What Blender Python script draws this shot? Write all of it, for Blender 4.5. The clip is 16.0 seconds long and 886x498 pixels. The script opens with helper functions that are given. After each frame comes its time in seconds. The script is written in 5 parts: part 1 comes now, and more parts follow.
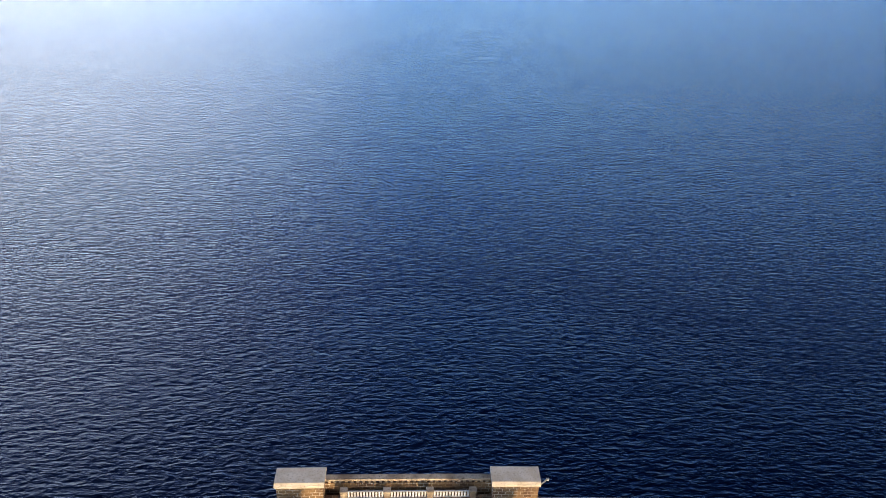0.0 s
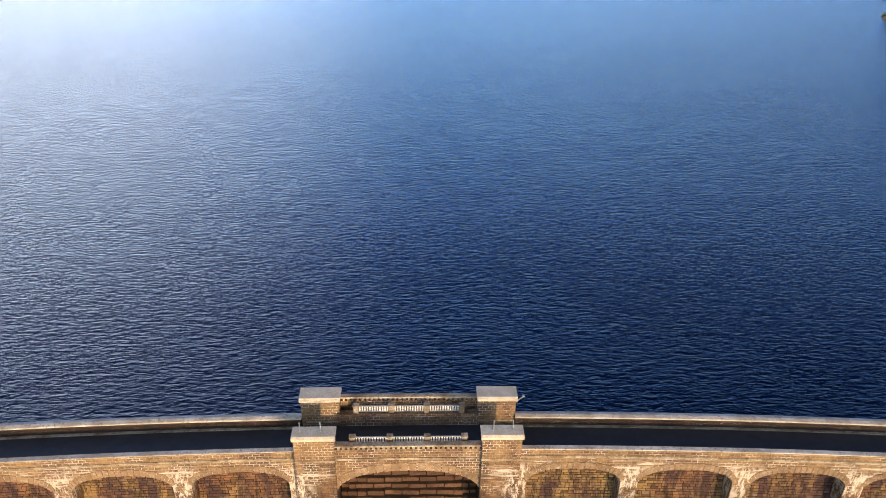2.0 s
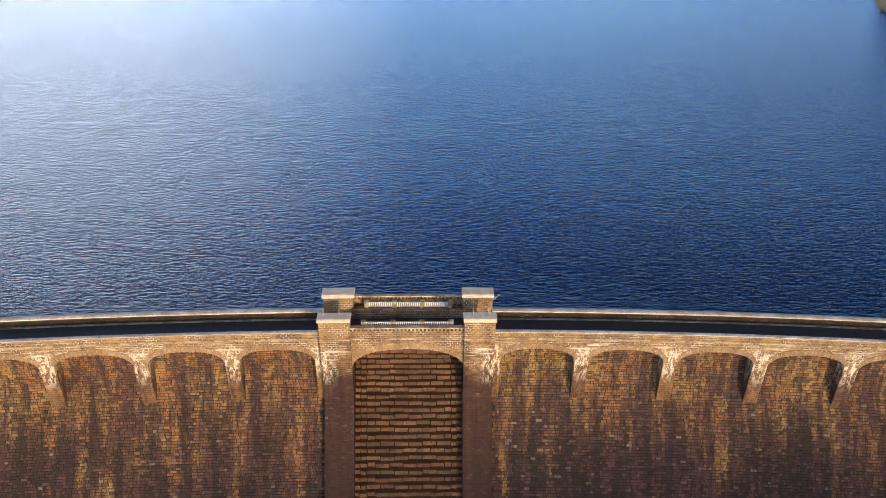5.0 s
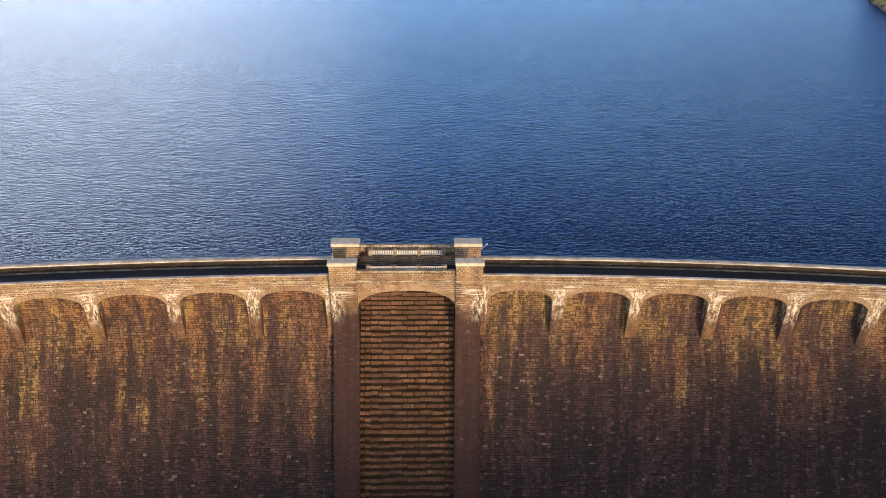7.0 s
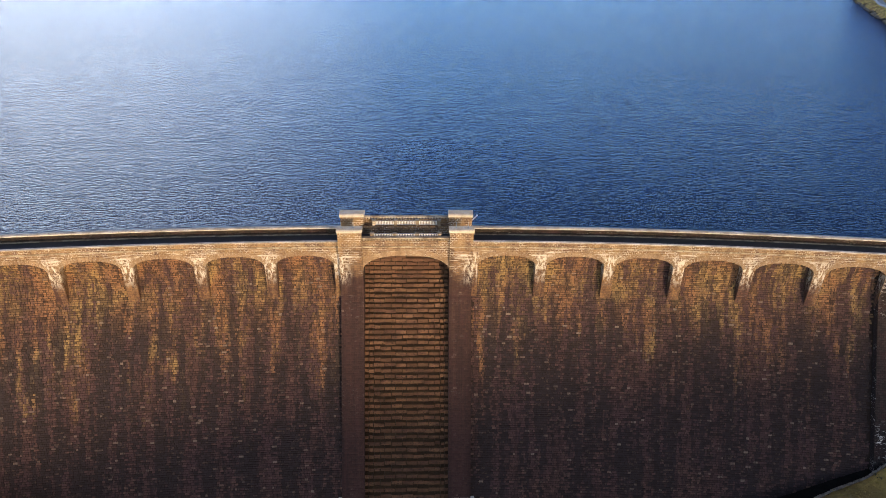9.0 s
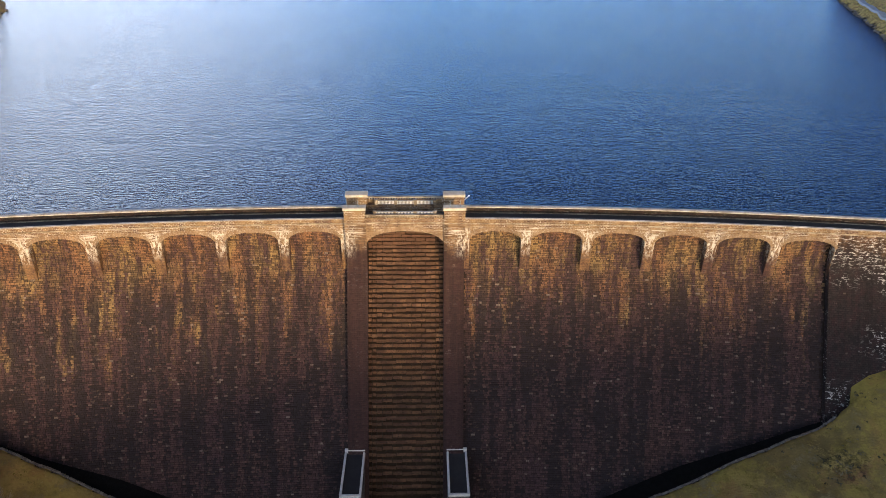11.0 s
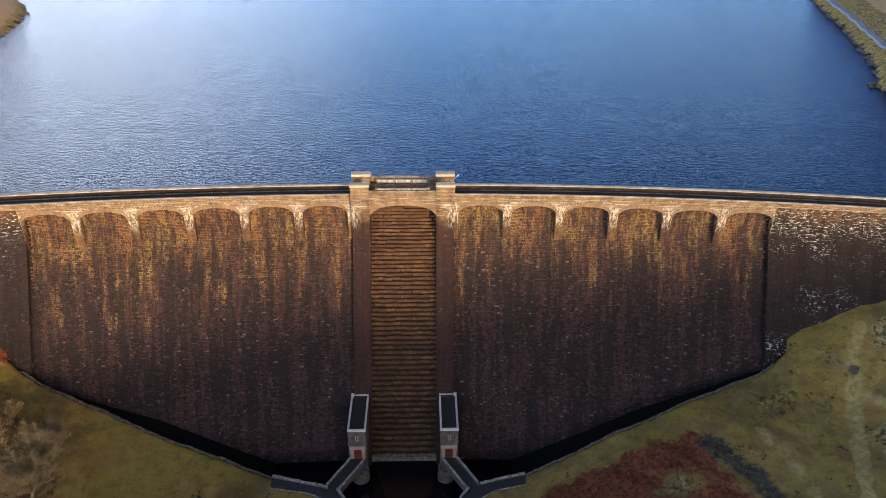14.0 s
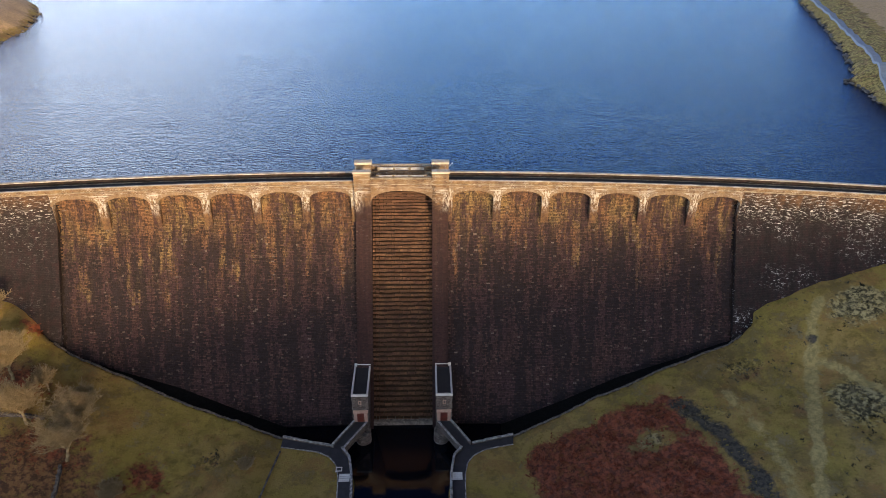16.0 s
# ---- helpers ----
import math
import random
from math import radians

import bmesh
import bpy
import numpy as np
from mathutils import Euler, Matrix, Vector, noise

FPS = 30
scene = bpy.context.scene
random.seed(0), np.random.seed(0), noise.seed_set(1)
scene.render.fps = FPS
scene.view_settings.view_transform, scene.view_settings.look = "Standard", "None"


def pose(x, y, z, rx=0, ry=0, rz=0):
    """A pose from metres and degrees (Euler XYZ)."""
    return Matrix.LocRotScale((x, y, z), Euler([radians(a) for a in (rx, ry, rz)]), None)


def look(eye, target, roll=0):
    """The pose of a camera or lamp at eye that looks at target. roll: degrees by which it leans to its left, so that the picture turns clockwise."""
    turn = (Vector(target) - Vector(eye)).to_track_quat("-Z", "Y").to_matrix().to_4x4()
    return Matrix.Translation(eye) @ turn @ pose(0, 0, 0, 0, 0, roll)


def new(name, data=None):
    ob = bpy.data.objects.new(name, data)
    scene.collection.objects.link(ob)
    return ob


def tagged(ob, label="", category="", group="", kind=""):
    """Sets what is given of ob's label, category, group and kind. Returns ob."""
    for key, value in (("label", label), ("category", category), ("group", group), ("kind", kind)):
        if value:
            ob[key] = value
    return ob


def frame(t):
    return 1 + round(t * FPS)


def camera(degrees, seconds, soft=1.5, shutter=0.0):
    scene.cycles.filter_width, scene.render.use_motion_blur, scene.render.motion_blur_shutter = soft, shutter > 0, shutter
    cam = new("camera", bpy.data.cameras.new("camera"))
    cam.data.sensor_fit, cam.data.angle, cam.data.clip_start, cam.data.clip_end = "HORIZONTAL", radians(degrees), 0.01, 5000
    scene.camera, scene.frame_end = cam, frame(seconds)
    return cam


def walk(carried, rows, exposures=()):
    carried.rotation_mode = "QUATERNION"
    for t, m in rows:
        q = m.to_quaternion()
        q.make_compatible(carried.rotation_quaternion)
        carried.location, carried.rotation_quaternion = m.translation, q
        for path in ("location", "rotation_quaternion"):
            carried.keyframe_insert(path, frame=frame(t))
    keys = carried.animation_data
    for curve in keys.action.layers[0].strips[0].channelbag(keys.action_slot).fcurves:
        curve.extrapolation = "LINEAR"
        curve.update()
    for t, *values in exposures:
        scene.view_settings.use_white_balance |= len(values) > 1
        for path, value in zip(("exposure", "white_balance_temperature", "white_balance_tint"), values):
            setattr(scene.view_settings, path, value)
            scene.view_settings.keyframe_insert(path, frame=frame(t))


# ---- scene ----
cam = camera(66.0, 16.0, soft=0.9)
ROWS = [
    (0, -0.25, -41.26, 109.57, -2.26, -28.08, -1.90),
    (0.5, -0.05, -44.81, 109.77, -2.22, -28.11, -1.71),
    (1, 0.19, -48.44, 110.22, -2.18, -28.03, -1.52),
    (1.5, 0.43, -52.26, 110.90, -2.12, -27.92, -1.33),
    (2, 0.74, -56.27, 111.63, -2.00, -27.85, -1.14),
    (2.5, 1.19, -60.15, 112.17, -1.73, -27.74, -0.97),
    (3, 1.71, -63.88, 112.56, -1.48, -27.57, -0.81),
    (3.5, 2.17, -67.63, 112.87, -1.27, -27.43, -0.70),
    (4, 2.42, -71.40, 113.15, -1.20, -27.28, -0.62),
    (4.5, 2.65, -75.19, 113.34, -1.19, -27.91, -0.59),
    (5, 2.82, -79.06, 113.59, -1.18, -28.70, -0.57),
    (7.5, 2.75, -97.39, 116.08, -1.47, -29.82, -0.80),
    (8, 2.94, -101.22, 116.67, -1.45, -29.84, -0.78),
    (8.5, 3.13, -105.12, 117.35, -1.44, -29.88, -0.76),
    (9, 3.34, -109.05, 118.12, -1.40, -29.89, -0.74),
    (11.5, 4.19, -128.01, 122.03, -1.44, -29.87, -0.58),
    (12, 4.32, -131.93, 122.99, -1.47, -29.88, -0.56),
    (12.5, 4.43, -135.80, 123.94, -1.49, -29.89, -0.55),
    (13, 4.61, -139.61, 124.84, -1.48, -29.87, -0.56),
    (13.5, 4.77, -143.38, 125.68, -1.50, -29.87, -0.56),
    (14, 4.94, -147.15, 126.51, -1.53, -29.85, -0.56),
    (14.5, 5.10, -150.90, 127.32, -1.54, -29.86, -0.55),
    (15, 5.28, -154.69, 128.16, -1.57, -29.86, -0.54),
    (15.5, 5.45, -158.56, 129.02, -1.58, -29.91, -0.53),
    (16, 5.59, -162.41, 129.99, -1.61, -29.92, -0.50),
]
EXPOSURES = [(0, 1.2), (5, 1.18), (9, 1.18), (16, 1.2)]
walk(cam, [(t, pose(x, y, z, 90 + pitch, roll, yaw)) for t, x, y, z, yaw, pitch, roll in ROWS], EXPOSURES)

# ---- sky and sun: a low winter sun behind the camera's right shoulder ----
SUN_EL, SUN_AZ = 8.0, 155.0
world = bpy.data.worlds.new("sky")
scene.world = world
world.use_nodes = True
wn, wl = world.node_tree.nodes, world.node_tree.links
wn.clear()
w_out = wn.new("ShaderNodeOutputWorld")
w_bg = wn.new("ShaderNodeBackground")
w_sky = wn.new("ShaderNodeTexSky")
w_sky.sky_type = "NISHITA"
w_sky.sun_disc = False
w_sky.dust_density, w_sky.ozone_density = 0.6, 1.5
w_sky.sun_elevation, w_sky.sun_rotation = radians(SUN_EL), radians(SUN_AZ)
w_geo = wn.new("ShaderNodeTexCoord")
w_dot = wn.new("ShaderNodeVectorMath")
w_dot.operation = "DOT_PRODUCT"
w_dot.inputs[1].default_value = Vector((-0.80, 0.60, 0.0)).normalized()
w_noise = wn.new("ShaderNodeTexNoise")
w_noise.inputs["Scale"].default_value, w_noise.inputs["Detail"].default_value = 2.2, 5
w_add = wn.new("ShaderNodeMath")
w_add.operation = "MULTIPLY_ADD"
w_add.inputs[1].default_value, w_add.inputs[2].default_value = 0.14, -0.07
w_sum = wn.new("ShaderNodeMath")
w_ramp = wn.new("ShaderNodeMapRange")
w_ramp.interpolation_type = "SMOOTHSTEP"
w_ramp.inputs["From Min"].default_value, w_ramp.inputs["From Max"].default_value = 0.57, 1.0
w_ramp.inputs["To Max"].default_value = 1.0
w_mix = wn.new("ShaderNodeMix")
w_mix.data_type = "RGBA"
w_mix.inputs["B"].default_value = (12.0, 13.6, 15.8, 1)
wl.new(w_geo.outputs["Generated"], w_dot.inputs[0])
wl.new(w_geo.outputs["Generated"], w_noise.inputs["Vector"])
wl.new(w_noise.outputs["Fac"], w_add.inputs[0])
wl.new(w_dot.outputs["Value"], w_sum.inputs[0])
wl.new(w_add.outputs[0], w_sum.inputs[1])
wl.new(w_sum.outputs[0], w_ramp.inputs["Value"])
w_sep = wn.new("ShaderNodeSeparateXYZ")
wl.new(w_geo.outputs["Generated"], w_sep.inputs[0])
w_low = wn.new("ShaderNodeMapRange")
w_low.interpolation_type = "SMOOTHSTEP"
for key, val in (("From Min", 0.02), ("From Max", 0.72), ("To Min", 1.0), ("To Max", 0.0)):
    w_low.inputs[key].default_value = val
wl.new(w_sep.outputs[2], w_low.inputs["Value"])
w_fac = wn.new("ShaderNodeMath")
w_fac.operation = "MULTIPLY"
wl.new(w_ramp.outputs[0], w_fac.inputs[0])
wl.new(w_low.outputs[0], w_fac.inputs[1])
wl.new(w_fac.outputs[0], w_mix.inputs["Factor"])
w_deep = wn.new("ShaderNodeMapRange")
w_deep.interpolation_type = "SMOOTHSTEP"
for key, val in (("From Min", 0.02), ("From Max", 0.34), ("To Min", 1.45), ("To Max", 0.74)):
    w_deep.inputs[key].default_value = val
wl.new(w_sep.outputs[2], w_deep.inputs["Value"])
w_high = wn.new("ShaderNodeMapRange")
for key, val in (("From Min", 0.38), ("From Max", 0.82), ("To Min", 1.0), ("To Max", 0.09)):
    w_high.inputs[key].default_value = val
# the sky deepens upwards and away from the bright haze in the west
w_lean = wn.new("ShaderNodeMath")
w_lean.operation = "MULTIPLY_ADD"
w_lean.inputs[1].default_value = 0.4
wl.new(w_sep.outputs[0], w_lean.inputs[0])
wl.new(w_sep.outputs[2], w_lean.inputs[2])
wl.new(w_lean.outputs[0], w_high.inputs["Value"])
w_both = wn.new("ShaderNodeMath")
w_both.operation = "MULTIPLY"
wl.new(w_deep.outputs[0], w_both.inputs[0])
wl.new(w_high.outputs[0], w_both.inputs[1])
w_away = wn.new("ShaderNodeMapRange")
w_away.interpolation_type = "SMOOTHSTEP"
for key, val in (("From Min", -0.5), ("From Max", 0.55), ("To Min", 0.0), ("To Max", 1.0)):
    w_away.inputs[key].default_value = val
wl.new(w_sep.outputs[1], w_away.inputs["Value"])
w_tint = wn.new("ShaderNodeMix")
w_tint.data_type, w_tint.blend_type = "RGBA", "MULTIPLY"
w_tint.inputs["Factor"].default_value = 1.0
w_hue = wn.new("ShaderNodeMix")
w_hue.data_type = "RGBA"
w_hue.inputs["A"].default_value, w_hue.inputs["B"].default_value = (2.45, 2.15, 2.2, 1), (0.43, 0.76, 1.88, 1)
wl.new(w_hue.outputs["Result"], w_tint.inputs["B"])
w_grad = wn.new("ShaderNodeVectorMath")
w_grad.operation = "SCALE"
wl.new(w_sky.outputs[0], w_grad.inputs[0])
wl.new(w_both.outputs[0], w_grad.inputs["Scale"])
wl.new(w_away.outputs[0], w_hue.inputs["Factor"])
wl.new(w_grad.outputs[0], w_tint.inputs["A"])
wl.new(w_tint.outputs["Result"], w_mix.inputs["A"])
wl.new(w_mix.outputs["Result"], w_bg.inputs["Color"])
wl.new(w_bg.outputs[0], w_out.inputs["Surface"])
w_bg.inputs["Strength"].default_value = 0.15

sun = new("sun", bpy.data.lights.new("sun", "SUN"))
sun.data.energy, sun.data.angle, sun.data.color = 1.78, radians(4.0), (1.0, 0.73, 0.43)
SUN_DIR = Vector((math.sin(radians(SUN_AZ)) * math.cos(radians(SUN_EL)), math.cos(radians(SUN_AZ)) * math.cos(radians(SUN_EL)), math.sin(radians(SUN_EL))))
sun.matrix_world = look(SUN_DIR * 500, (0, 0, 0))


# ---- materials ----
class Nodes:
    """A small material writer."""

    def __init__(self, name, rough=0.9, metal=0.0):
        self.mat = bpy.data.materials.new(name)
        self.mat.use_nodes = True
        self.n, self.l = self.mat.node_tree.nodes, self.mat.node_tree.links
        self.b = self.n["Principled BSDF"]
        self.b.inputs["Roughness"].default_value, self.b.inputs["Metallic"].default_value = rough, metal
        self.b.inputs["Specular IOR Level"].default_value = 0.15 if rough > 0.8 else 0.5
        self.tc = self.n.new("ShaderNodeTexCoord")

    def put(self, value, socket):
        if hasattr(value, "links"):
            self.l.new(value, socket)
        else:
            socket.default_value = value

    def math(self, op, a, b=0.0, c=0.0):
        m = self.n.new("ShaderNodeMath")
        m.operation = op
        self.put(a, m.inputs[0]), self.put(b, m.inputs[1]), self.put(c, m.inputs[2])
        return m.outputs[0]

    def scaled(self, vec, scale):
        m = self.n.new("ShaderNodeVectorMath")
        m.operation = "MULTIPLY"
        self.put(vec, m.inputs[0])
        m.inputs[1].default_value = scale
        return m.outputs[0]

    def noise(self, vec, scale=1.0, detail=4, rough=0.55, size=(1, 1, 1)):
        t = self.n.new("ShaderNodeTexNoise")
        t.inputs["Scale"].default_value, t.inputs["Detail"].default_value, t.inputs["Roughness"].default_value = scale, detail, rough
        self.put(self.scaled(vec, size), t.inputs["Vector"])
        return t.outputs["Fac"]

    def step(self, v, lo, hi, a=0.0, b=1.0):
        m = self.n.new("ShaderNodeMapRange")
        m.interpolation_type = "SMOOTHSTEP"
        self.put(v, m.inputs["Value"])
        for key, val in (("From Min", lo), ("From Max", hi), ("To Min", a), ("To Max", b)):
            m.inputs[key].default_value = val
        return m.outputs[0]

    def mix(self, fac, a, b, blend="MIX"):
        m = self.n.new("ShaderNodeMix")
        m.data_type, m.blend_type = "RGBA", blend
        self.put(fac, m.inputs["Factor"])
        for value, key in ((a, "A"), (b, "B")):
            self.put((*value, 1) if isinstance(value, tuple) and len(value) == 3 else value, m.inputs[key])
        return m.outputs["Result"]

    def split(self, vec):
        m = self.n.new("ShaderNodeSeparateXYZ")
        self.put(vec, m.inputs[0])
        return m.outputs

    def attr(self, name):
        m = self.n.new("ShaderNodeAttribute")
        m.attribute_name = name
        return m.outputs["Fac"]

    def pick(self):
        m = self.n.new("ShaderNodeObjectInfo")
        return m.outputs["Random"]

    def island(self):
        return self.n.new("ShaderNodeNewGeometry").outputs["Random Per Island"]

    def bump(self, height, strength=0.5, distance=0.1):
        m = self.n.new("ShaderNodeBump")
        m.inputs["Strength"].default_value, m.inputs["Distance"].default_value = strength, distance
        self.put(height, m.inputs["Height"])
        self.l.new(m.outputs[0], self.b.inputs["Normal"])

    def done(self, color, rough=None):
        self.put((*color, 1) if isinstance(color, tuple) and len(color) == 3 else color, self.b.inputs["Base Color"])
        if rough is not None:
            self.put(rough, self.b.inputs["Roughness"])
        return self.mat


def masonry(name, light, dark, lichen, lichen_amount=0.5, grime=0.6, lime=1.0, flecks=0.0, moss=(0.045, 0.034, 0.032), joints=None, crown=None, crown_z=(49.0, 53.0)):
    """Coursed stone with run-off streaks, lichen and lime bloom. The UVs are metres along and up the wall."""
    k = Nodes(name, 0.88)
    uv = k.tc.outputs["UV"]
    s, z, _ = k.split(uv)
    br = k.n.new("ShaderNodeTexBrick")
    warp = k.n.new("ShaderNodeTexNoise")
    warp.inputs["Scale"].default_value, warp.inputs["Detail"].default_value = 1.1, 3
    k.l.new(uv, warp.inputs["Vector"])
    moved = k.n.new("ShaderNodeVectorMath")
    moved.operation = "MULTIPLY_ADD"
    k.l.new(warp.outputs["Color"], moved.inputs[0])
    moved.inputs[1].default_value = (0.5, 0.22, 0.0)
    k.l.new(uv, moved.inputs[2])
    k.l.new(moved.outputs[0], br.inputs["Vector"])
    for key, val in (("Scale", 1.0), ("Mortar Size", 0.035), ("Mortar Smooth", 0.3), ("Bias", 0.0), ("Brick Width", 0.70), ("Row Height", 0.37)):
        br.inputs[key].default_value = val
    br.inputs["Color1"].default_value, br.inputs["Color2"].default_value = (0, 0, 0, 1), (1, 1, 1, 1)
    br.inputs["Mortar"].default_value = (-0.6, -0.6, -0.6, 1)
    brick = k.split(br.outputs["Color"])[0]
    grain = k.noise(uv, 5.0, 5, 0.65)
    run = k.noise(uv, 1.0, 5, 0.62, (0.24, 0.026, 1))
    fine = k.noise(uv, 1.0, 6, 0.72, (0.95, 0.075, 1))
    blotch = k.noise(uv, 1.0, 6, 0.72, (0.55, 0.40, 1))
    wet = k.noise(uv, 1.0, 5, 0.65, (0.42, 0.022, 2.7))
    col = k.mix(k.step(brick, 0.0, 1.0), dark, light)
    col = k.mix(k.step(grain, 0.35, 0.75, 0.0, 0.5), col, tuple(0.5 * c for c in dark))
    joint = k.step(br.outputs["Fac"], 0.2, 0.9, 0.0, 0.55)
    col = k.mix(k.step(blotch, 0.42, 0.66, 0.0, 0.65), col, (0.056, 0.027, 0.027))
    gold = k.math("ADD", k.math("MULTIPLY", run, 0.62), k.math("ADD", k.math("MULTIPLY", fine, 0.27), k.math("MULTIPLY", k.noise(uv, 1.3, 5, 0.75), 0.30)))
    gold = k.math("ADD", gold, k.math("MULTIPLY", k.math("SUBTRACT", z, 38.0), 0.0026))
    gold = k.step(gold, 0.56, 0.68)
    gold = k.math("MULTIPLY", gold, k.step(blotch, 0.68, 0.40, 0.3, 1.0))
    col = k.mix(k.math("MULTIPLY", gold, lichen_amount), col, lichen)
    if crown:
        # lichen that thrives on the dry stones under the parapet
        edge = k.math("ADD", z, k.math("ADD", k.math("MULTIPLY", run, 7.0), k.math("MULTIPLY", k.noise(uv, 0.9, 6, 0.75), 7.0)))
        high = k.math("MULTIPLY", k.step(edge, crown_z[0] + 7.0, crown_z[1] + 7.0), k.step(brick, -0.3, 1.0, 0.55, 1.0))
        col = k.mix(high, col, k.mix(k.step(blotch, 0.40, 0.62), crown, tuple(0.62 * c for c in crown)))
    soot = k.math("MULTIPLY", k.step(wet, 0.44, 0.60), k.step(fine, 0.66, 0.36, 0.35, 1.0))
    col = k.mix(k.math("MULTIPLY", soot, grime), col, moss)
    col = k.mix(joint, col, joints or tuple(0.4 * c for c in dark))
    # pale stones that washed out here and there
    pale = k.math("MULTIPLY", k.step(brick, 0.86, 0.99), k.step(blotch, 0.52, 0.70, 0.0, 0.35))
    col = k.mix(pale, col, (0.30, 0.24, 0.19))
    if lime:
        d = k.math("PINGPONG", k.math("ADD", k.math("ABSOLUTE", s), 25.6 - 12.33), 6.4)
        near = k.step(k.math("ADD", d, k.math("MULTIPLY", k.noise(uv, 0.5), 2.4)), 3.9, 1.5)
        band = k.math("MULTIPLY", k.step(z, 47.5, 51.8), k.step(z, 55.6, 54.0))
        bloom = k.math("MULTIPLY", k.math("MULTIPLY", near, band), k.step(k.noise(uv, 1.0, 6, 0.75, (2.0, 0.7, 1)), 0.47, 0.56))
        hline = k.math("MULTIPLY", k.step(k.noise(uv, 1.0, 4, 0.7, (0.25, 2.8, 1)), 0.52, 0.60), k.math("MULTIPLY", k.step(z, 52.4, 53.6), k.step(z, 55.9, 55.0)))
        bloom = k.math("MAXIMUM", bloom, k.math("MULTIPLY", hline, k.step(d, 5.2, 2.0)))
        seam = k.math("MULTIPLY", k.step(br.outputs["Fac"], 0.25, 0.8), k.math("MULTIPLY", k.step(z, 49.5, 52.0), k.step(k.noise(uv, 0.35, 5, 0.7), 0.47, 0.60)))
        bloom = k.math("MAXIMUM", k.math("MULTIPLY", bloom, 0.85), k.math("MULTIPLY", seam, 0.75))
        col = k.mix(k.math("MULTIPLY", bloom, 0.95 * lime), col, (0.68, 0.63, 0.54))
    if flecks:
        a = k.step(k.noise(uv, 1.0, 5, 0.72, (0.7, 1.9, 1)), 0.585, 0.62)
        a = k.math("MAXIMUM", a, k.math("MULTIPLY", k.step(br.outputs["Fac"], 0.3, 0.8), k.step(k.noise(uv, 0.7, 5, 0.75), 0.54, 0.60)))
        b = k.math("MULTIPLY", k.step(k.noise(uv, 1.0, 3, 0.6, (0.06, 0.09, 5)), 0.42, 0.62), k.step(s, -60.0, 60.0, 0.35, 1.0))
        up = k.step(k.noise(uv, 1.0, 5, 0.72, (0.7, 2.3, 4)), 0.56, 0.64)
        up = k.math("MULTIPLY", up, k.math("MULTIPLY", k.step(z, 47.0, 51.5), k.step(z, 56.0, 54.6, 0.0, 1.0 if flecks > 0.5 else 0.0)))
        col = k.mix(k.math("MULTIPLY", k.math("MAXIMUM", k.math("MULTIPLY", a, b), up), flecks), col, (0.72, 0.70, 0.66))
    k.bump(k.math("ADD", k.math("MULTIPLY", br.outputs["Fac"], -0.6), k.math("MULTIPLY", grain, 0.7)), 0.7, 0.09)
    return k.done(col)


def stone(name, a, b, scale=1.0, speck=(0.08, 0.07, 0.055), amount=0.5, rough=0.85, vary=0.3):
    k = Nodes(name, rough)
    o = k.n.new("ShaderNodeNewGeometry").outputs["Position"]
    g = k.noise(o, 3.0 * scale, 6, 0.7)
    col = k.mix(k.step(k.noise(o, 0.5 * scale, 5, 0.6), 0.35, 0.65), a, b)
    col = k.mix(k.math("MULTIPLY", k.step(g, 0.50, 0.68), amount), col, speck)
    col = k.mix(k.math("MULTIPLY", k.math("FRACT", k.math("ADD", k.pick(), k.island())), vary), col, tuple(0.45 * c for c in a))
    k.bump(g, 0.5, 0.05)
    return k.done(col)


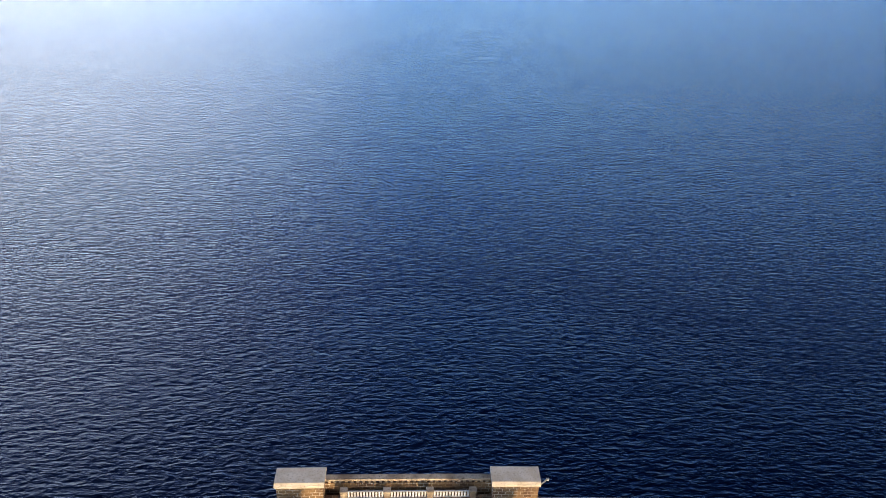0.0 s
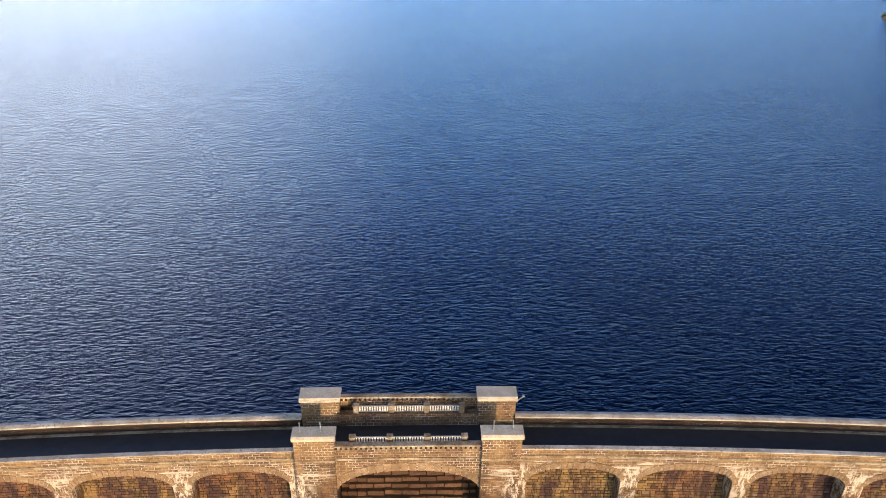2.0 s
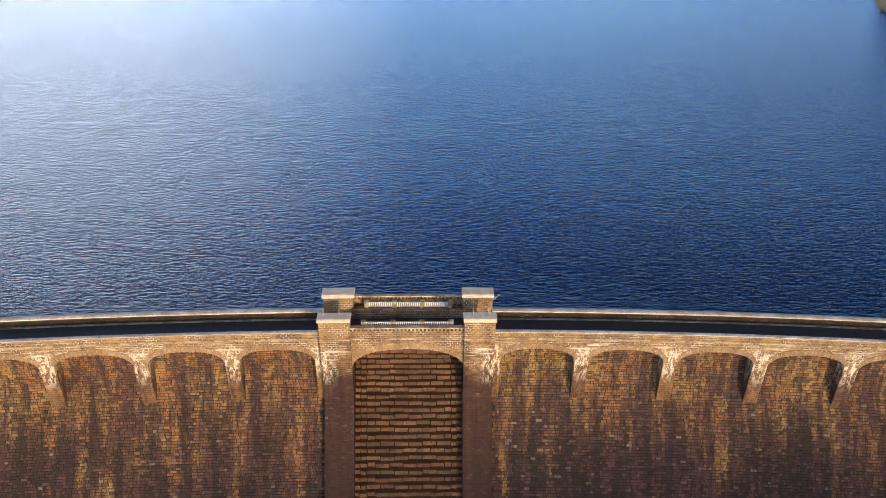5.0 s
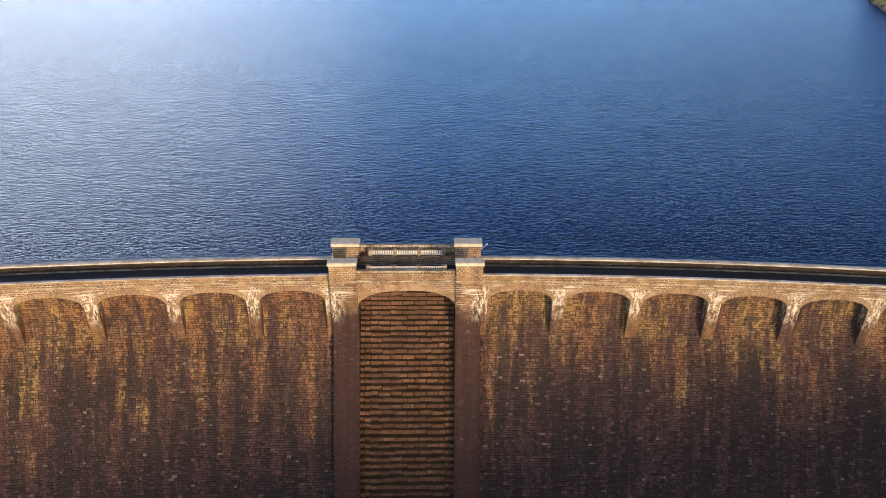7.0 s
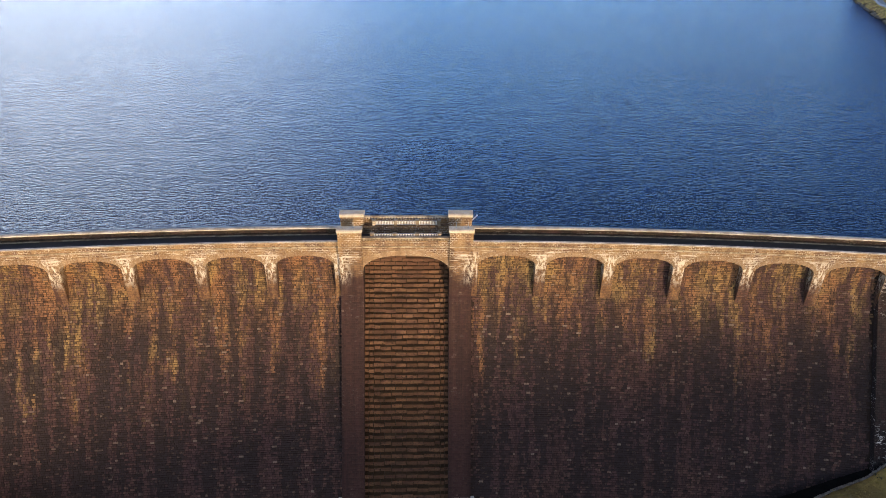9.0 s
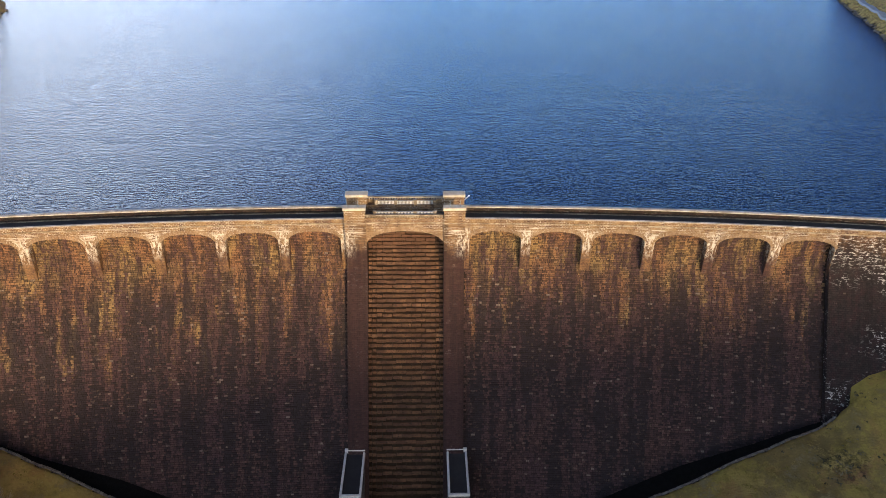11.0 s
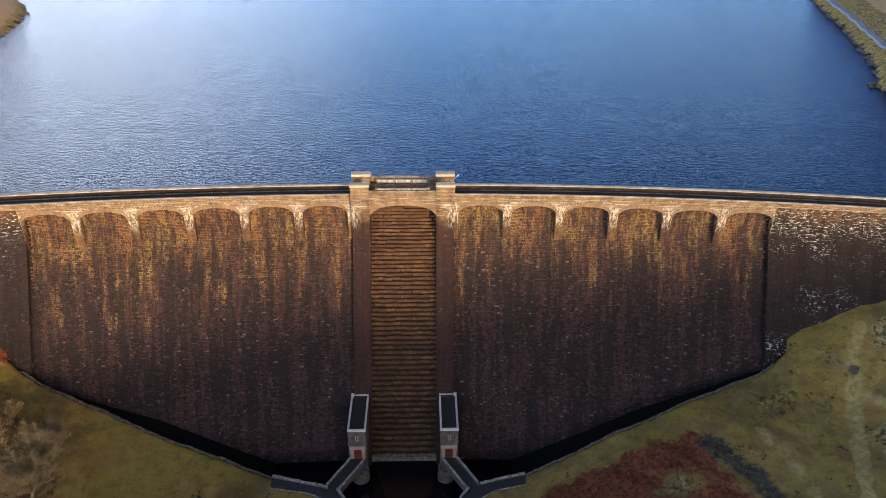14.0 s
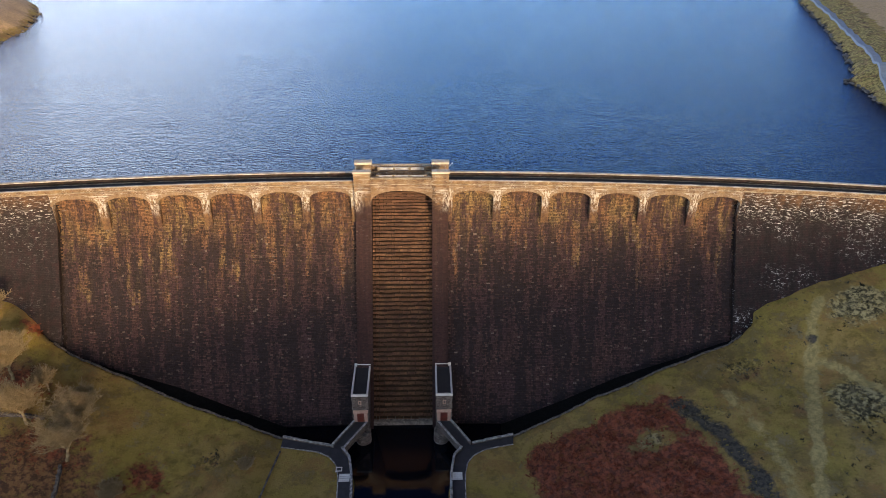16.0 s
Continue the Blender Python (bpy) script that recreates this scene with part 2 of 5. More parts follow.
def wall_stone():
    """Single rough blocks of the battered face. The map "cell" holds each block's own middle, so that stains change from block to block."""
    k = Nodes("block_stone", 0.9)
    uv = k.tc.outputs["UV"]
    cell = k.n.new("ShaderNodeUVMap")
    cell.uv_map = "cell"
    both = k.n.new("ShaderNodeMix")
    both.data_type = "VECTOR"
    both.inputs["Factor"].default_value = 0.62
    k.l.new(cell.outputs[0], both.inputs["A"])
    k.l.new(uv, both.inputs["B"])
    c = both.outputs["Result"]
    s, z, _ = k.split(c)
    rnd = k.math("FRACT", k.math("ADD", k.island(), k.pick()))
    rnd2 = k.math("FRACT", k.math("MULTIPLY", rnd, 37.7))
    jig = k.math("SUBTRACT", rnd2, 0.5)
    grain = k.noise(uv, 2.6, 6, 0.75)
    soft = k.noise(uv, 1.0, 5, 0.7, (1.1, 0.22, 13))
    run = k.noise(c, 1.0, 3, 0.6, (0.33, 0.048, 1))
    patch = k.noise(c, 1.0, 4, 0.65, (0.16, 0.11, 3))
    fine = k.noise(c, 1.0, 4, 0.7, (0.75, 0.13, 5))
    wet = k.noise(c, 1.0, 4, 0.62, (0.36, 0.040, 7))
    col = k.mix(k.math("MULTIPLY", rnd, 1.0), (0.058, 0.034, 0.033), (0.104, 0.057, 0.049))
    col = k.mix(k.step(patch, 0.40, 0.62, 0.0, 0.7), col, (0.074, 0.042, 0.046))
    # orange and ochre growth, thick under the arches and in long runs below them
    h = k.math("MULTIPLY", k.step(z, 10.0, 55.0), 0.27)
    g = k.math("ADD", k.math("ADD", k.math("MULTIPLY", run, 0.62), k.math("MULTIPLY", fine, 0.42)), k.math("ADD", h, k.math("MULTIPLY", jig, 0.10)))
    g = k.math("ADD", g, k.math("MULTIPLY", patch, 0.30))
    gold = k.step(k.math("ADD", g, k.step(s, 540.0, 420.0, 0.0, 0.03)), 0.84, 0.97)
    hue = k.mix(k.step(k.noise(c, 1.0, 3, 0.6, (0.11, 0.09, 11)), 0.42, 0.60), (0.265, 0.140, 0.068), (0.325, 0.222, 0.090))
    hue = k.mix(k.math("MULTIPLY", rnd2, 0.45), hue, (0.135, 0.068, 0.032))
    col = k.mix(k.math("MULTIPLY", gold, 0.92), col, hue)
    # black run-off from below the crown
    d = k.math("ADD", k.math("ADD", k.math("MULTIPLY", wet, 0.8), k.math("MULTIPLY", fine, 0.3)), k.math("ADD", k.step(z, 54.0, 26.0, 0.0, 0.08), k.math("MULTIPLY", jig, 0.08)))
    col = k.mix(k.math("MULTIPLY", k.step(d, 0.575, 0.655), k.step(z, 52.0, 38.0, 0.0, 0.88)), col, (0.027, 0.023, 0.026))
    # a few washed-out pale blocks
    col = k.mix(k.math("MULTIPLY", k.step(rnd, 0.978, 0.99), k.step(patch, 0.40, 0.60, 0.15, 0.75)), col, (0.22, 0.18, 0.15))
    col = k.mix(k.step(grain, 0.48, 0.72, 0.0, 0.6), col, (0.025, 0.016, 0.014))
    col = k.mix(k.step(soft, 0.50, 0.62, 0.0, 0.72), col, (0.034, 0.024, 0.025))
    col = k.mix(k.step(rnd2, 0.45, 1.0, 0.0, 0.55), col, (0.022, 0.016, 0.015))
    col = k.mix(k.math("MULTIPLY", k.step(rnd, 0.75, 0.97), k.step(k.noise(uv, 2.2, 4, 0.7), 0.45, 0.60, 0.0, 0.34)), col, (0.18, 0.125, 0.088))
    k.bump(grain, 0.9, 0.09)
    return k.done(col)


M_BLOCK = wall_stone()
M_MORTAR = stone("dark_mortar", (0.030, 0.019, 0.015), (0.020, 0.014, 0.012), 1.0, (0.010, 0.008, 0.007), 0.6)
# rear parapet stone, darkened to hold the front parapet's shade in its colour
M_REAR_SHADE = masonry("shaded_parapet_stone", (0.050, 0.036, 0.028), (0.026, 0.020, 0.017), (0.09, 0.07, 0.04), 0.2, 0.7, 0.0, 0.2, (0.014, 0.012, 0.012))
M_UPPER = masonry("dressed_stone", (0.29, 0.188, 0.112), (0.165, 0.100, 0.062), (0.33, 0.215, 0.095), 0.5, 0.45, 1.0, 0.0, (0.085, 0.050, 0.036), (0.42, 0.33, 0.22))
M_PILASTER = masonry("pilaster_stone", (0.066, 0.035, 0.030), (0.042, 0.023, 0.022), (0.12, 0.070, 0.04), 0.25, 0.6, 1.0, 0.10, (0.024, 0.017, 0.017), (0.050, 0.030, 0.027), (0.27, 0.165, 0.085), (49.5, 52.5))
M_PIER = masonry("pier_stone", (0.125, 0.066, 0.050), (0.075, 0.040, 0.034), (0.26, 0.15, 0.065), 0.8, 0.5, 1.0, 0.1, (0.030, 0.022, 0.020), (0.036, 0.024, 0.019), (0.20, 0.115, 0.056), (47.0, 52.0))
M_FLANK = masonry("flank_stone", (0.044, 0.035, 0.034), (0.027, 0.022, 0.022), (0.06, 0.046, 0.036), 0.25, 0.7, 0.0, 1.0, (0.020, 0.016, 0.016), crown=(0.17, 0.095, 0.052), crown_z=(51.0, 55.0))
M_STEP = stone("spillway_stone", (0.175, 0.095, 0.056), (0.078, 0.042, 0.031), 0.7, (0.020, 0.014, 0.012), 0.95, 0.85, 0.75)
# darker stone for the treads: the dimness of grazing sun is painted in
M_TREAD = stone("shaded_tread_stone", (0.055, 0.036, 0.022), (0.075, 0.048, 0.027), 1.0, (0.012, 0.010, 0.009), 0.6)
M_COPING = stone("coping_stone", (0.46, 0.39, 0.29), (0.20, 0.145, 0.095), 1.2, (0.06, 0.045, 0.035), 0.85)
M_VOUSSOIR = stone("voussoir_stone", (0.31, 0.215, 0.130), (0.21, 0.135, 0.078), 1.0, (0.58, 0.52, 0.42), 0.5)
M_WHITE = stone("pale_concrete", (0.80, 0.78, 0.75), (0.68, 0.66, 0.62), 1.5, (0.22, 0.20, 0.18), 0.35)
M_RUBBLE = stone("rubble_stone", (0.24, 0.21, 0.18), (0.10, 0.088, 0.078), 2.2, (0.03, 0.03, 0.028), 0.8)
M_HOUSE = stone("house_stone", (0.30, 0.255, 0.215), (0.15, 0.125, 0.11), 2.0, (0.05, 0.045, 0.04), 0.7)
M_PINK = stone("pink_sandstone", (0.55, 0.38, 0.30), (0.45, 0.30, 0.24), 2.0, (0.24, 0.17, 0.14), 0.4)
M_DOOR = stone("red_door_paint", (0.16, 0.030, 0.018), (0.11, 0.022, 0.015), 2.0, (0.05, 0.012, 0.01), 0.4, 0.5)
M_FELT = stone("roof_felt", (0.018, 0.019, 0.021), (0.028, 0.028, 0.030), 1.0, (0.05, 0.05, 0.05), 0.3, 0.7)
M_ASPHALT = stone("asphalt", (0.045, 0.046, 0.050), (0.032, 0.033, 0.037), 1.5, (0.08, 0.08, 0.08), 0.25, 0.62)
M_METAL = stone("grey_iron", (0.34, 0.36, 0.38), (0.24, 0.25, 0.27), 2.0, (0.10, 0.09, 0.08), 0.3, 0.5)
M_CAP = stone("pale_capstone", (0.62, 0.56, 0.46), (0.50, 0.43, 0.32), 1.6, (0.16, 0.13, 0.10), 0.55)
M_CREST = stone("crest_coping_stone", (0.64, 0.59, 0.52), (0.40, 0.34, 0.27), 1.0, (0.07, 0.058, 0.046), 0.7)
M_WALLTOP = stone("lichened_coping", (0.64, 0.62, 0.58), (0.17, 0.16, 0.15), 3.0, (0.055, 0.052, 0.048), 0.75)
M_COURSED = masonry("coursed_grey_stone", (0.23, 0.19, 0.165), (0.10, 0.083, 0.075), (0.26, 0.22, 0.17), 0.2, 0.4, 0.0, 0.25, (0.04, 0.035, 0.033), (0.27, 0.24, 0.21))
M_ROADGREY = stone("pale_road", (0.34, 0.37, 0.40), (0.28, 0.30, 0.33), 0.8, (0.18, 0.18, 0.17), 0.3)


def bark():
    k = Nodes("bare_twigs", 0.9)
    o = k.tc.outputs["Object"]
    col = k.mix(k.step(k.noise(o, 0.35, 4), 0.35, 0.65), (0.43, 0.33, 0.18), (0.48, 0.37, 0.20))
    return k.done(k.mix(k.math("MULTIPLY", k.island(), 0.5), col, (0.15, 0.10, 0.06)))


def leafage(name, a, b, c):
    k = Nodes(name, 0.9)
    return k.done(k.mix(k.step(k.noise(k.tc.outputs["Object"], 0.25, 4), 0.4, 0.62), k.mix(k.island(), a, b), c))


M_BARK = bark()
M_BRACKEN = leafage("dead_bracken", (0.33, 0.088, 0.040), (0.17, 0.050, 0.028), (0.28, 0.115, 0.050))
M_HEATHER = leafage("dark_heather", (0.060, 0.055, 0.032), (0.030, 0.030, 0.018), (0.22, 0.18, 0.10))
M_TUSSOCK = leafage("pale_tussock", (0.40, 0.29, 0.10), (0.28, 0.20, 0.06), (0.20, 0.155, 0.03))


def lake_water():
    k = Nodes("lake_water", 0.12)
    o = k.tc.outputs["Object"]
    k.b.inputs["IOR"].default_value = 1.333
    k.b.inputs["Specular Tint"].default_value = (0.52, 0.72, 1.0, 1)
    w1 = k.noise(o, 1.0, 3, 0.55, (0.22, 0.50, 1))
    w2 = k.noise(o, 1.0, 4, 0.58, (0.55, 1.3, 1))
    w3 = k.noise(o, 1.0, 3, 0.5, (0.03, 0.05, 1))
    w4 = k.noise(o, 1.0, 3, 0.6, (1.2, 2.9, 1))
    w5 = k.noise(o, 1.0, 2, 0.5, (0.36, 0.95, 9))
    swell = k.math("ADD", k.math("MULTIPLY", w1, 0.5), k.math("MULTIPLY", w3, 0.8))
    # short crests with sharp tops and broad troughs
    crest = k.math("MULTIPLY", k.math("ABSOLUTE", k.math("SUBTRACT", w5, 0.5)), -1.3)
    swell = k.math("ADD", swell, crest)
    k.bump(k.math("ADD", swell, k.math("ADD", k.math("MULTIPLY", w2, 0.85), k.math("MULTIPLY", w4, 0.32))), 1.0, 0.27)
    return k.done((0.001, 0.004, 0.018))


def pool_water():
    k = Nodes("pool_water", 0.05)
    k.b.inputs["IOR"].default_value = 1.333
    k.bump(k.noise(k.tc.outputs["Object"], 0.8, 3), 0.25, 0.02)
    return k.done((0.002, 0.004, 0.008))


def ground_cover():
    k = Nodes("hill_grass", 0.95)
    o = k.tc.outputs["Object"]
    big, mid, fine, mottle = k.noise(o, 0.06, 5, 0.6), k.noise(o, 0.35, 5, 0.65), k.noise(o, 2.2, 5, 0.7), k.noise(o, 0.8, 6, 0.75)
    col = k.mix(k.step(big, 0.38, 0.62), (0.240, 0.182, 0.044), (0.275, 0.188, 0.062))
    col = k.mix(k.step(mid, 0.45, 0.72, 0.0, 0.8), col, (0.115, 0.088, 0.022))
    col = k.mix(k.step(k.noise(o, 0.13, 6, 0.7), 0.50, 0.62, 0.0, 0.6), col, (0.22, 0.115, 0.045))
    col = k.mix(k.step(fine, 0.45, 0.75, 0.0, 0.6), col, (0.31, 0.215, 0.060))
    col = k.mix(k.step(k.noise(o, 0.085, 6, 0.72), 0.49, 0.60, 0.0, 0.75), col, (0.150, 0.105, 0.042))
    col = k.mix(k.step(k.noise(o, 0.17, 7, 0.75), 0.55, 0.66, 0.0, 0.7), col, (0.205, 0.165, 0.085))
    col = k.mix(k.step(k.noise(o, 1.1, 6, 0.8), 0.56, 0.70, 0.0, 0.6), col, (0.070, 0.055, 0.026))
    ragged = k.math("MULTIPLY", k.math("SUBTRACT", k.noise(o, 0.30, 7, 0.72), 0.5), 2.6)
    # the last cover is wet mud made near black, with the trench's shade in it
    for name, a, b in (("rough", (0.34, 0.245, 0.075), (0.11, 0.085, 0.030)), ("scrub", (0.21, 0.115, 0.050), (0.085, 0.046, 0.026)), ("thicket", (0.34, 0.275, 0.13), (0.065, 0.055, 0.028)), ("bracken", (0.25, 0.078, 0.040), (0.11, 0.041, 0.026)), ("moor", (0.40, 0.27, 0.14), (0.31, 0.215, 0.11)), ("track", (0.36, 0.27, 0.105), (0.24, 0.19, 0.075)), ("gully", (0.085, 0.074, 0.055), (0.040, 0.037, 0.030)), ("mud_shade", (0.008, 0.007, 0.006), (0.005, 0.005, 0.004))):
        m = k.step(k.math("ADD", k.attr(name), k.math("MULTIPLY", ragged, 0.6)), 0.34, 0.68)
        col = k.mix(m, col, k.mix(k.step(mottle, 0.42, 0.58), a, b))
    k.bump(k.math("ADD", mid, fine), 0.9, 0.25)
    return k.done(k.mix(1.0, col, (1.38, 1.38, 1.38), "MULTIPLY"))


M_LAKE, M_POOL, M_GROUND = lake_water(), pool_water(), ground_cover()


# ---- building helpers ----
def mesh_ob(name, verts, faces, mat, parent=None, uvs=None, smooth=False, label=""):
    """One mesh object from plain lists. uvs: a pair for each face corner, in order."""
    me = bpy.data.meshes.new(name)
    me.from_pydata([tuple(v) for v in verts], [], faces)
    if uvs is not None:
        layer = me.uv_layers.new(name="UVMap")
        layer.data.foreach_set("uv", np.asarray(uvs, dtype=np.float32).ravel())
    if smooth:
        me.polygons.foreach_set("use_smooth", [True] * len(me.polygons))
    me.materials.append(mat)
    me.update()
    ob = new(name, me)
    if parent is not None:
        ob.parent = parent
    if label:
        ob["label"] = label
    return ob


def part(name, bm, mat, parent=None, label="", smooth=False):
    me = bpy.data.meshes.new(name)
    bmesh.ops.recalc_face_normals(bm, faces=bm.faces)
    if smooth:
        for f in bm.faces:
            f.smooth = True
    bm.to_mesh(me)
    bm.free()
    me.materials.append(mat)
    ob = new(name, me)
    if parent is not None:
        ob.parent = parent
    if label:
        ob["label"] = label
    return ob


def box(bm, x0, x1, y0, y1, z0, z1, bevel=0.0, m=None):
    t = Matrix.Translation(((x0 + x1) / 2, (y0 + y1) / 2, (z0 + z1) / 2)) @ Matrix.Diagonal((x1 - x0, y1 - y0, z1 - z0, 1))
    made = bmesh.ops.create_cube(bm, size=1, matrix=(m @ t) if m is not None else t)["verts"]
    if bevel:
        bmesh.ops.bevel(bm, geom=list({e for v in made for e in v.link_edges}), offset=bevel, segments=1, affect="EDGES")


def coursed(ob):
    """UVs in metres on a part, so that masonry lies in level courses."""
    me = ob.data
    layer = me.uv_layers.new(name="UVMap")
    for loop in me.loops:
        c = me.vertices[loop.vertex_index].co
        layer.data[loop.index].uv = (c.x + 0.97 * c.y + 300.0, c.z)
    me.materials[0] = M_COURSED
    return ob


def rod(bm, a, b, r, sides=6, r2=None):
    a, b = Vector(a), Vector(b)
    turn = (b - a).to_track_quat("Z", "Y").to_matrix().to_4x4()
    bmesh.ops.create_cone(bm, cap_ends=True, segments=sides, radius1=r, radius2=r if r2 is None else r2, depth=(b - a).length, matrix=Matrix.Translation((a + b) / 2) @ turn)


def thing(name, at, label, category, group="", kind=""):
    e = new(name)
    e.location = at
    e.empty_display_size = 0.5
    return tagged(e, label, category, group, kind)


# ---- the dam's plan: an arc, bulging upstream; s runs along the crest, off is upstream, z is up ----
R = 751.0
PITCH, BAY, FIRST = 12.8, 10.78, 13.34
TOWER_IN, TOWER_OUT = 8.0, 12.3
BAY_END = FIRST + 5 * PITCH + BAY
HALF = 176.0
PLANE = -0.3
SPRING, CROWN = 52.1, 54.35
DECK, TOP = 56.1, 57.25
BATTER = 0.65


def at(s, off, z):
    a = s / R
    return ((R + off) * math.sin(a), (R + off) * math.cos(a) - R, z)


def face(z):
    """The battered downstream face, its upper part curving up to the vertical."""
    if z >= 53:
        return 1.7
    if z >= 46:
        return 1.7 - BATTER / 14 * (53 - z) ** 2
    return 1.7 - BATTER * 3.5 - BATTER * (46 - z)


def panel_face(z):
    """The walls under the arches stand a little further back."""
    return face(z) + 0.8 * min(1.0, max(0.0, (53 - z) / 6))


ZS = [-6, 2, 8, 14, 20, 26, 32, 38, 42, 46, 47, 48, 49, 50, 51, 52, 53]


def sweep(name, prof, s0, s1, mat, parent, step=3.2, label="", smooth=False):
    """A closed section (off, z), drawn along the arc from s0 to s1."""
    n, m = max(1, round((s1 - s0) / step)), len(prof)
    ss = [s0 + (s1 - s0) * i / n for i in range(n + 1)]
    verts = [at(s, o, z) for s in ss for o, z in prof]
    faces, uvs = [], []
    for i in range(n):
        for j in range(m):
            k = (j + 1) % m
            faces.append((i * m + j, (i + 1) * m + j, (i + 1) * m + k, i * m + k))
            flat = abs(prof[k][1] - prof[j][1]) < 0.3 * abs(prof[k][0] - prof[j][0])
            for s, q in ((ss[i], j), (ss[i + 1], j), (ss[i + 1], k), (ss[i], k)):
                uvs.append((s, prof[q][0] if flat else prof[q][1]))
    for i, order in ((0, range(m)), (n, range(m - 1, -1, -1))):
        faces.append(tuple(i * m + j for j in order))
        uvs += [(ss[i] + prof[j][0], prof[j][1]) for j in order]
    return mesh_ob(name, verts, faces, mat, parent, uvs, smooth, label)


dam = thing("dam", (0, 0, 0), "curved stone masonry dam with arches and a stepped spillway", "dam", kind="structure")

# body in three lengths: the spillway between is set back
REAR = 5.3
for s0, s1 in ((-BAY_END - 0.1, -TOWER_IN), (TOWER_IN, BAY_END + 0.1)):
    sweep("battered_wall", [(panel_face(z), z) for z in ZS] + [(1.7, DECK - 0.25), (REAR, DECK - 0.25), (REAR, 20), (REAR, -6)], s0, s1, M_MORTAR, dam, label="streaked brown battered stone wall")
sweep("spillway_core", [(face(z) + 2.4, z) for z in ZS[:-1]] + [(4.2, 53.2), (REAR, 52.6), (REAR, -6)], -TOWER_IN, TOWER_IN, M_STEP, dam, label="dark core behind the spillway steps")

# flank walls beyond the arches
for sign in (-1, 1):
    a, b = sorted((sign * (BAY_END + 0.1), sign * HALF))
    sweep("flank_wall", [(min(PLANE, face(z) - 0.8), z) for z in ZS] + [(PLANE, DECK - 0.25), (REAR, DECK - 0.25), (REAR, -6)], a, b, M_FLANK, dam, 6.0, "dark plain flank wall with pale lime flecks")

# pilasters, which carry the towers
for sign in (-1, 1):
    a, b = sorted((sign * TOWER_IN, sign * TOWER_OUT))
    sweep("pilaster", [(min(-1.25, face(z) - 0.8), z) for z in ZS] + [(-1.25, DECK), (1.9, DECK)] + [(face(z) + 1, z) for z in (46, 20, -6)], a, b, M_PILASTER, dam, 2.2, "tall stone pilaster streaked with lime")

# piers between the bays, half piers at both ends
for sign in (-1, 1):
    for i in range(7):
        c0 = TOWER_OUT - 0.02 if i == 0 else FIRST + (i - 1) * PITCH + BAY
        c1 = FIRST + i * PITCH if i < 6 else BAY_END + 0.12
        a, b = sorted((sign * c0, sign * c1))
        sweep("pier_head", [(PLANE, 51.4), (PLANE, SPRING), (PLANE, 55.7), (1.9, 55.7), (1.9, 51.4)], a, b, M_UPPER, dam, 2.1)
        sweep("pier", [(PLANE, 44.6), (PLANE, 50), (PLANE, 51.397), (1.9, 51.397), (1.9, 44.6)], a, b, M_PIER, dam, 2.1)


def arch_z(u, spring, rise):
    return spring + rise * (1 - abs(u) ** 2.5) ** (1 / 2.0)


def arch_bay(s0, s1, spring, crown, front, back, name="arch"):
    """The spandrel wall over one bay: an arched underside, a front, a back and a flat top."""
    n = 28
    us = [-math.cos(math.pi * i / n) for i in range(n + 1)]
    mid, half = (s0 + s1) / 2, (s1 - s0) / 2
    top = DECK - 0.1
    verts, faces, uvs = [], [], []
    for u in us:
        s, z = mid + half * u, arch_z(u, spring, crown - spring)
        verts += [at(s, front, z), at(s, front, top), at(s, back, top), at(s, back, z)]
    for i in range(n):
        for j in range(4):
            k = (j + 1) % 4
            idx = (4 * i + j, 4 * i + k, 4 * i + 4 + k, 4 * i + 4 + j)
            faces.append(idx)
            for q in idx:
                s = mid + half * us[q // 4]
                uvs.append((s + (1.0 if q % 4 in (2, 3) else 0.0), verts[q][2] + (1.0 if j == 3 and q % 4 == 3 else 0)))
    ob = mesh_ob(name, verts, faces, M_UPPER, dam, uvs)
    return ob


def voussoirs(parent, s0, s1, spring, crown, front, depth, count):
    """The ring of wedge stones round an arch, a little proud of the wall."""
    mid, half = (s0 + s1) / 2, (s1 - s0) / 2

    def ring(q):
        u = -math.cos(math.pi * q)
        z = arch_z(u, spring, crown - spring)
        e = 0.02
        ua, ub = -math.cos(math.pi * max(q - e, 0.0)), -math.cos(math.pi * min(q + e, 1.0))
        ds, dz = half * (ub - ua), arch_z(ub, spring, crown - spring) - arch_z(ua, spring, crown - spring)
        ln = math.hypot(ds, dz) or 1
        nx, nz = -dz / ln, ds / ln
        lift = min(1.0, 0.35 + nz)
        return mid + half * u, z, nx * 0.55, nz * lift

    qs = [0.055 + 0.89 * i / count for i in range(count + 1)]
    for i in range(count):
        a, b = ring(qs[i] + 0.003), ring(qs[i + 1] - 0.003)
        d = depth * (1.0 if i % 2 else 0.9)
        verts = []
        for off in (front - 0.07, front + 0.9):
            for s, z, nx, nz in (a, b):
                verts += [at(s - nx * 0.02, off, z - 0.02), at(s + nx * d, off, z + nz * d)]
        mesh_ob("voussoir", verts, [(0, 2, 3, 1), (4, 5, 7, 6), (0, 1, 5, 4), (2, 6, 7, 3), (1, 3, 7, 5), (0, 4, 6, 2)], M_VOUSSOIR, parent)


for sign in (-1, 1):
    for i in range(6):
        a, b = sorted((sign * (FIRST + i * PITCH), sign * (FIRST + i * PITCH + BAY)))
        ob = arch_bay(a, b, SPRING, CROWN, PLANE, 1.9)
        voussoirs(ob, a, b, SPRING, CROWN, PLANE, 0.95, 23)
centre = arch_bay(-TOWER_IN, TOWER_IN, 51.3, 54.5, -0.75, 1.2)
voussoirs(centre, -TOWER_IN, TOWER_IN, 51.3, 54.5, -0.75, 1.15, 24)

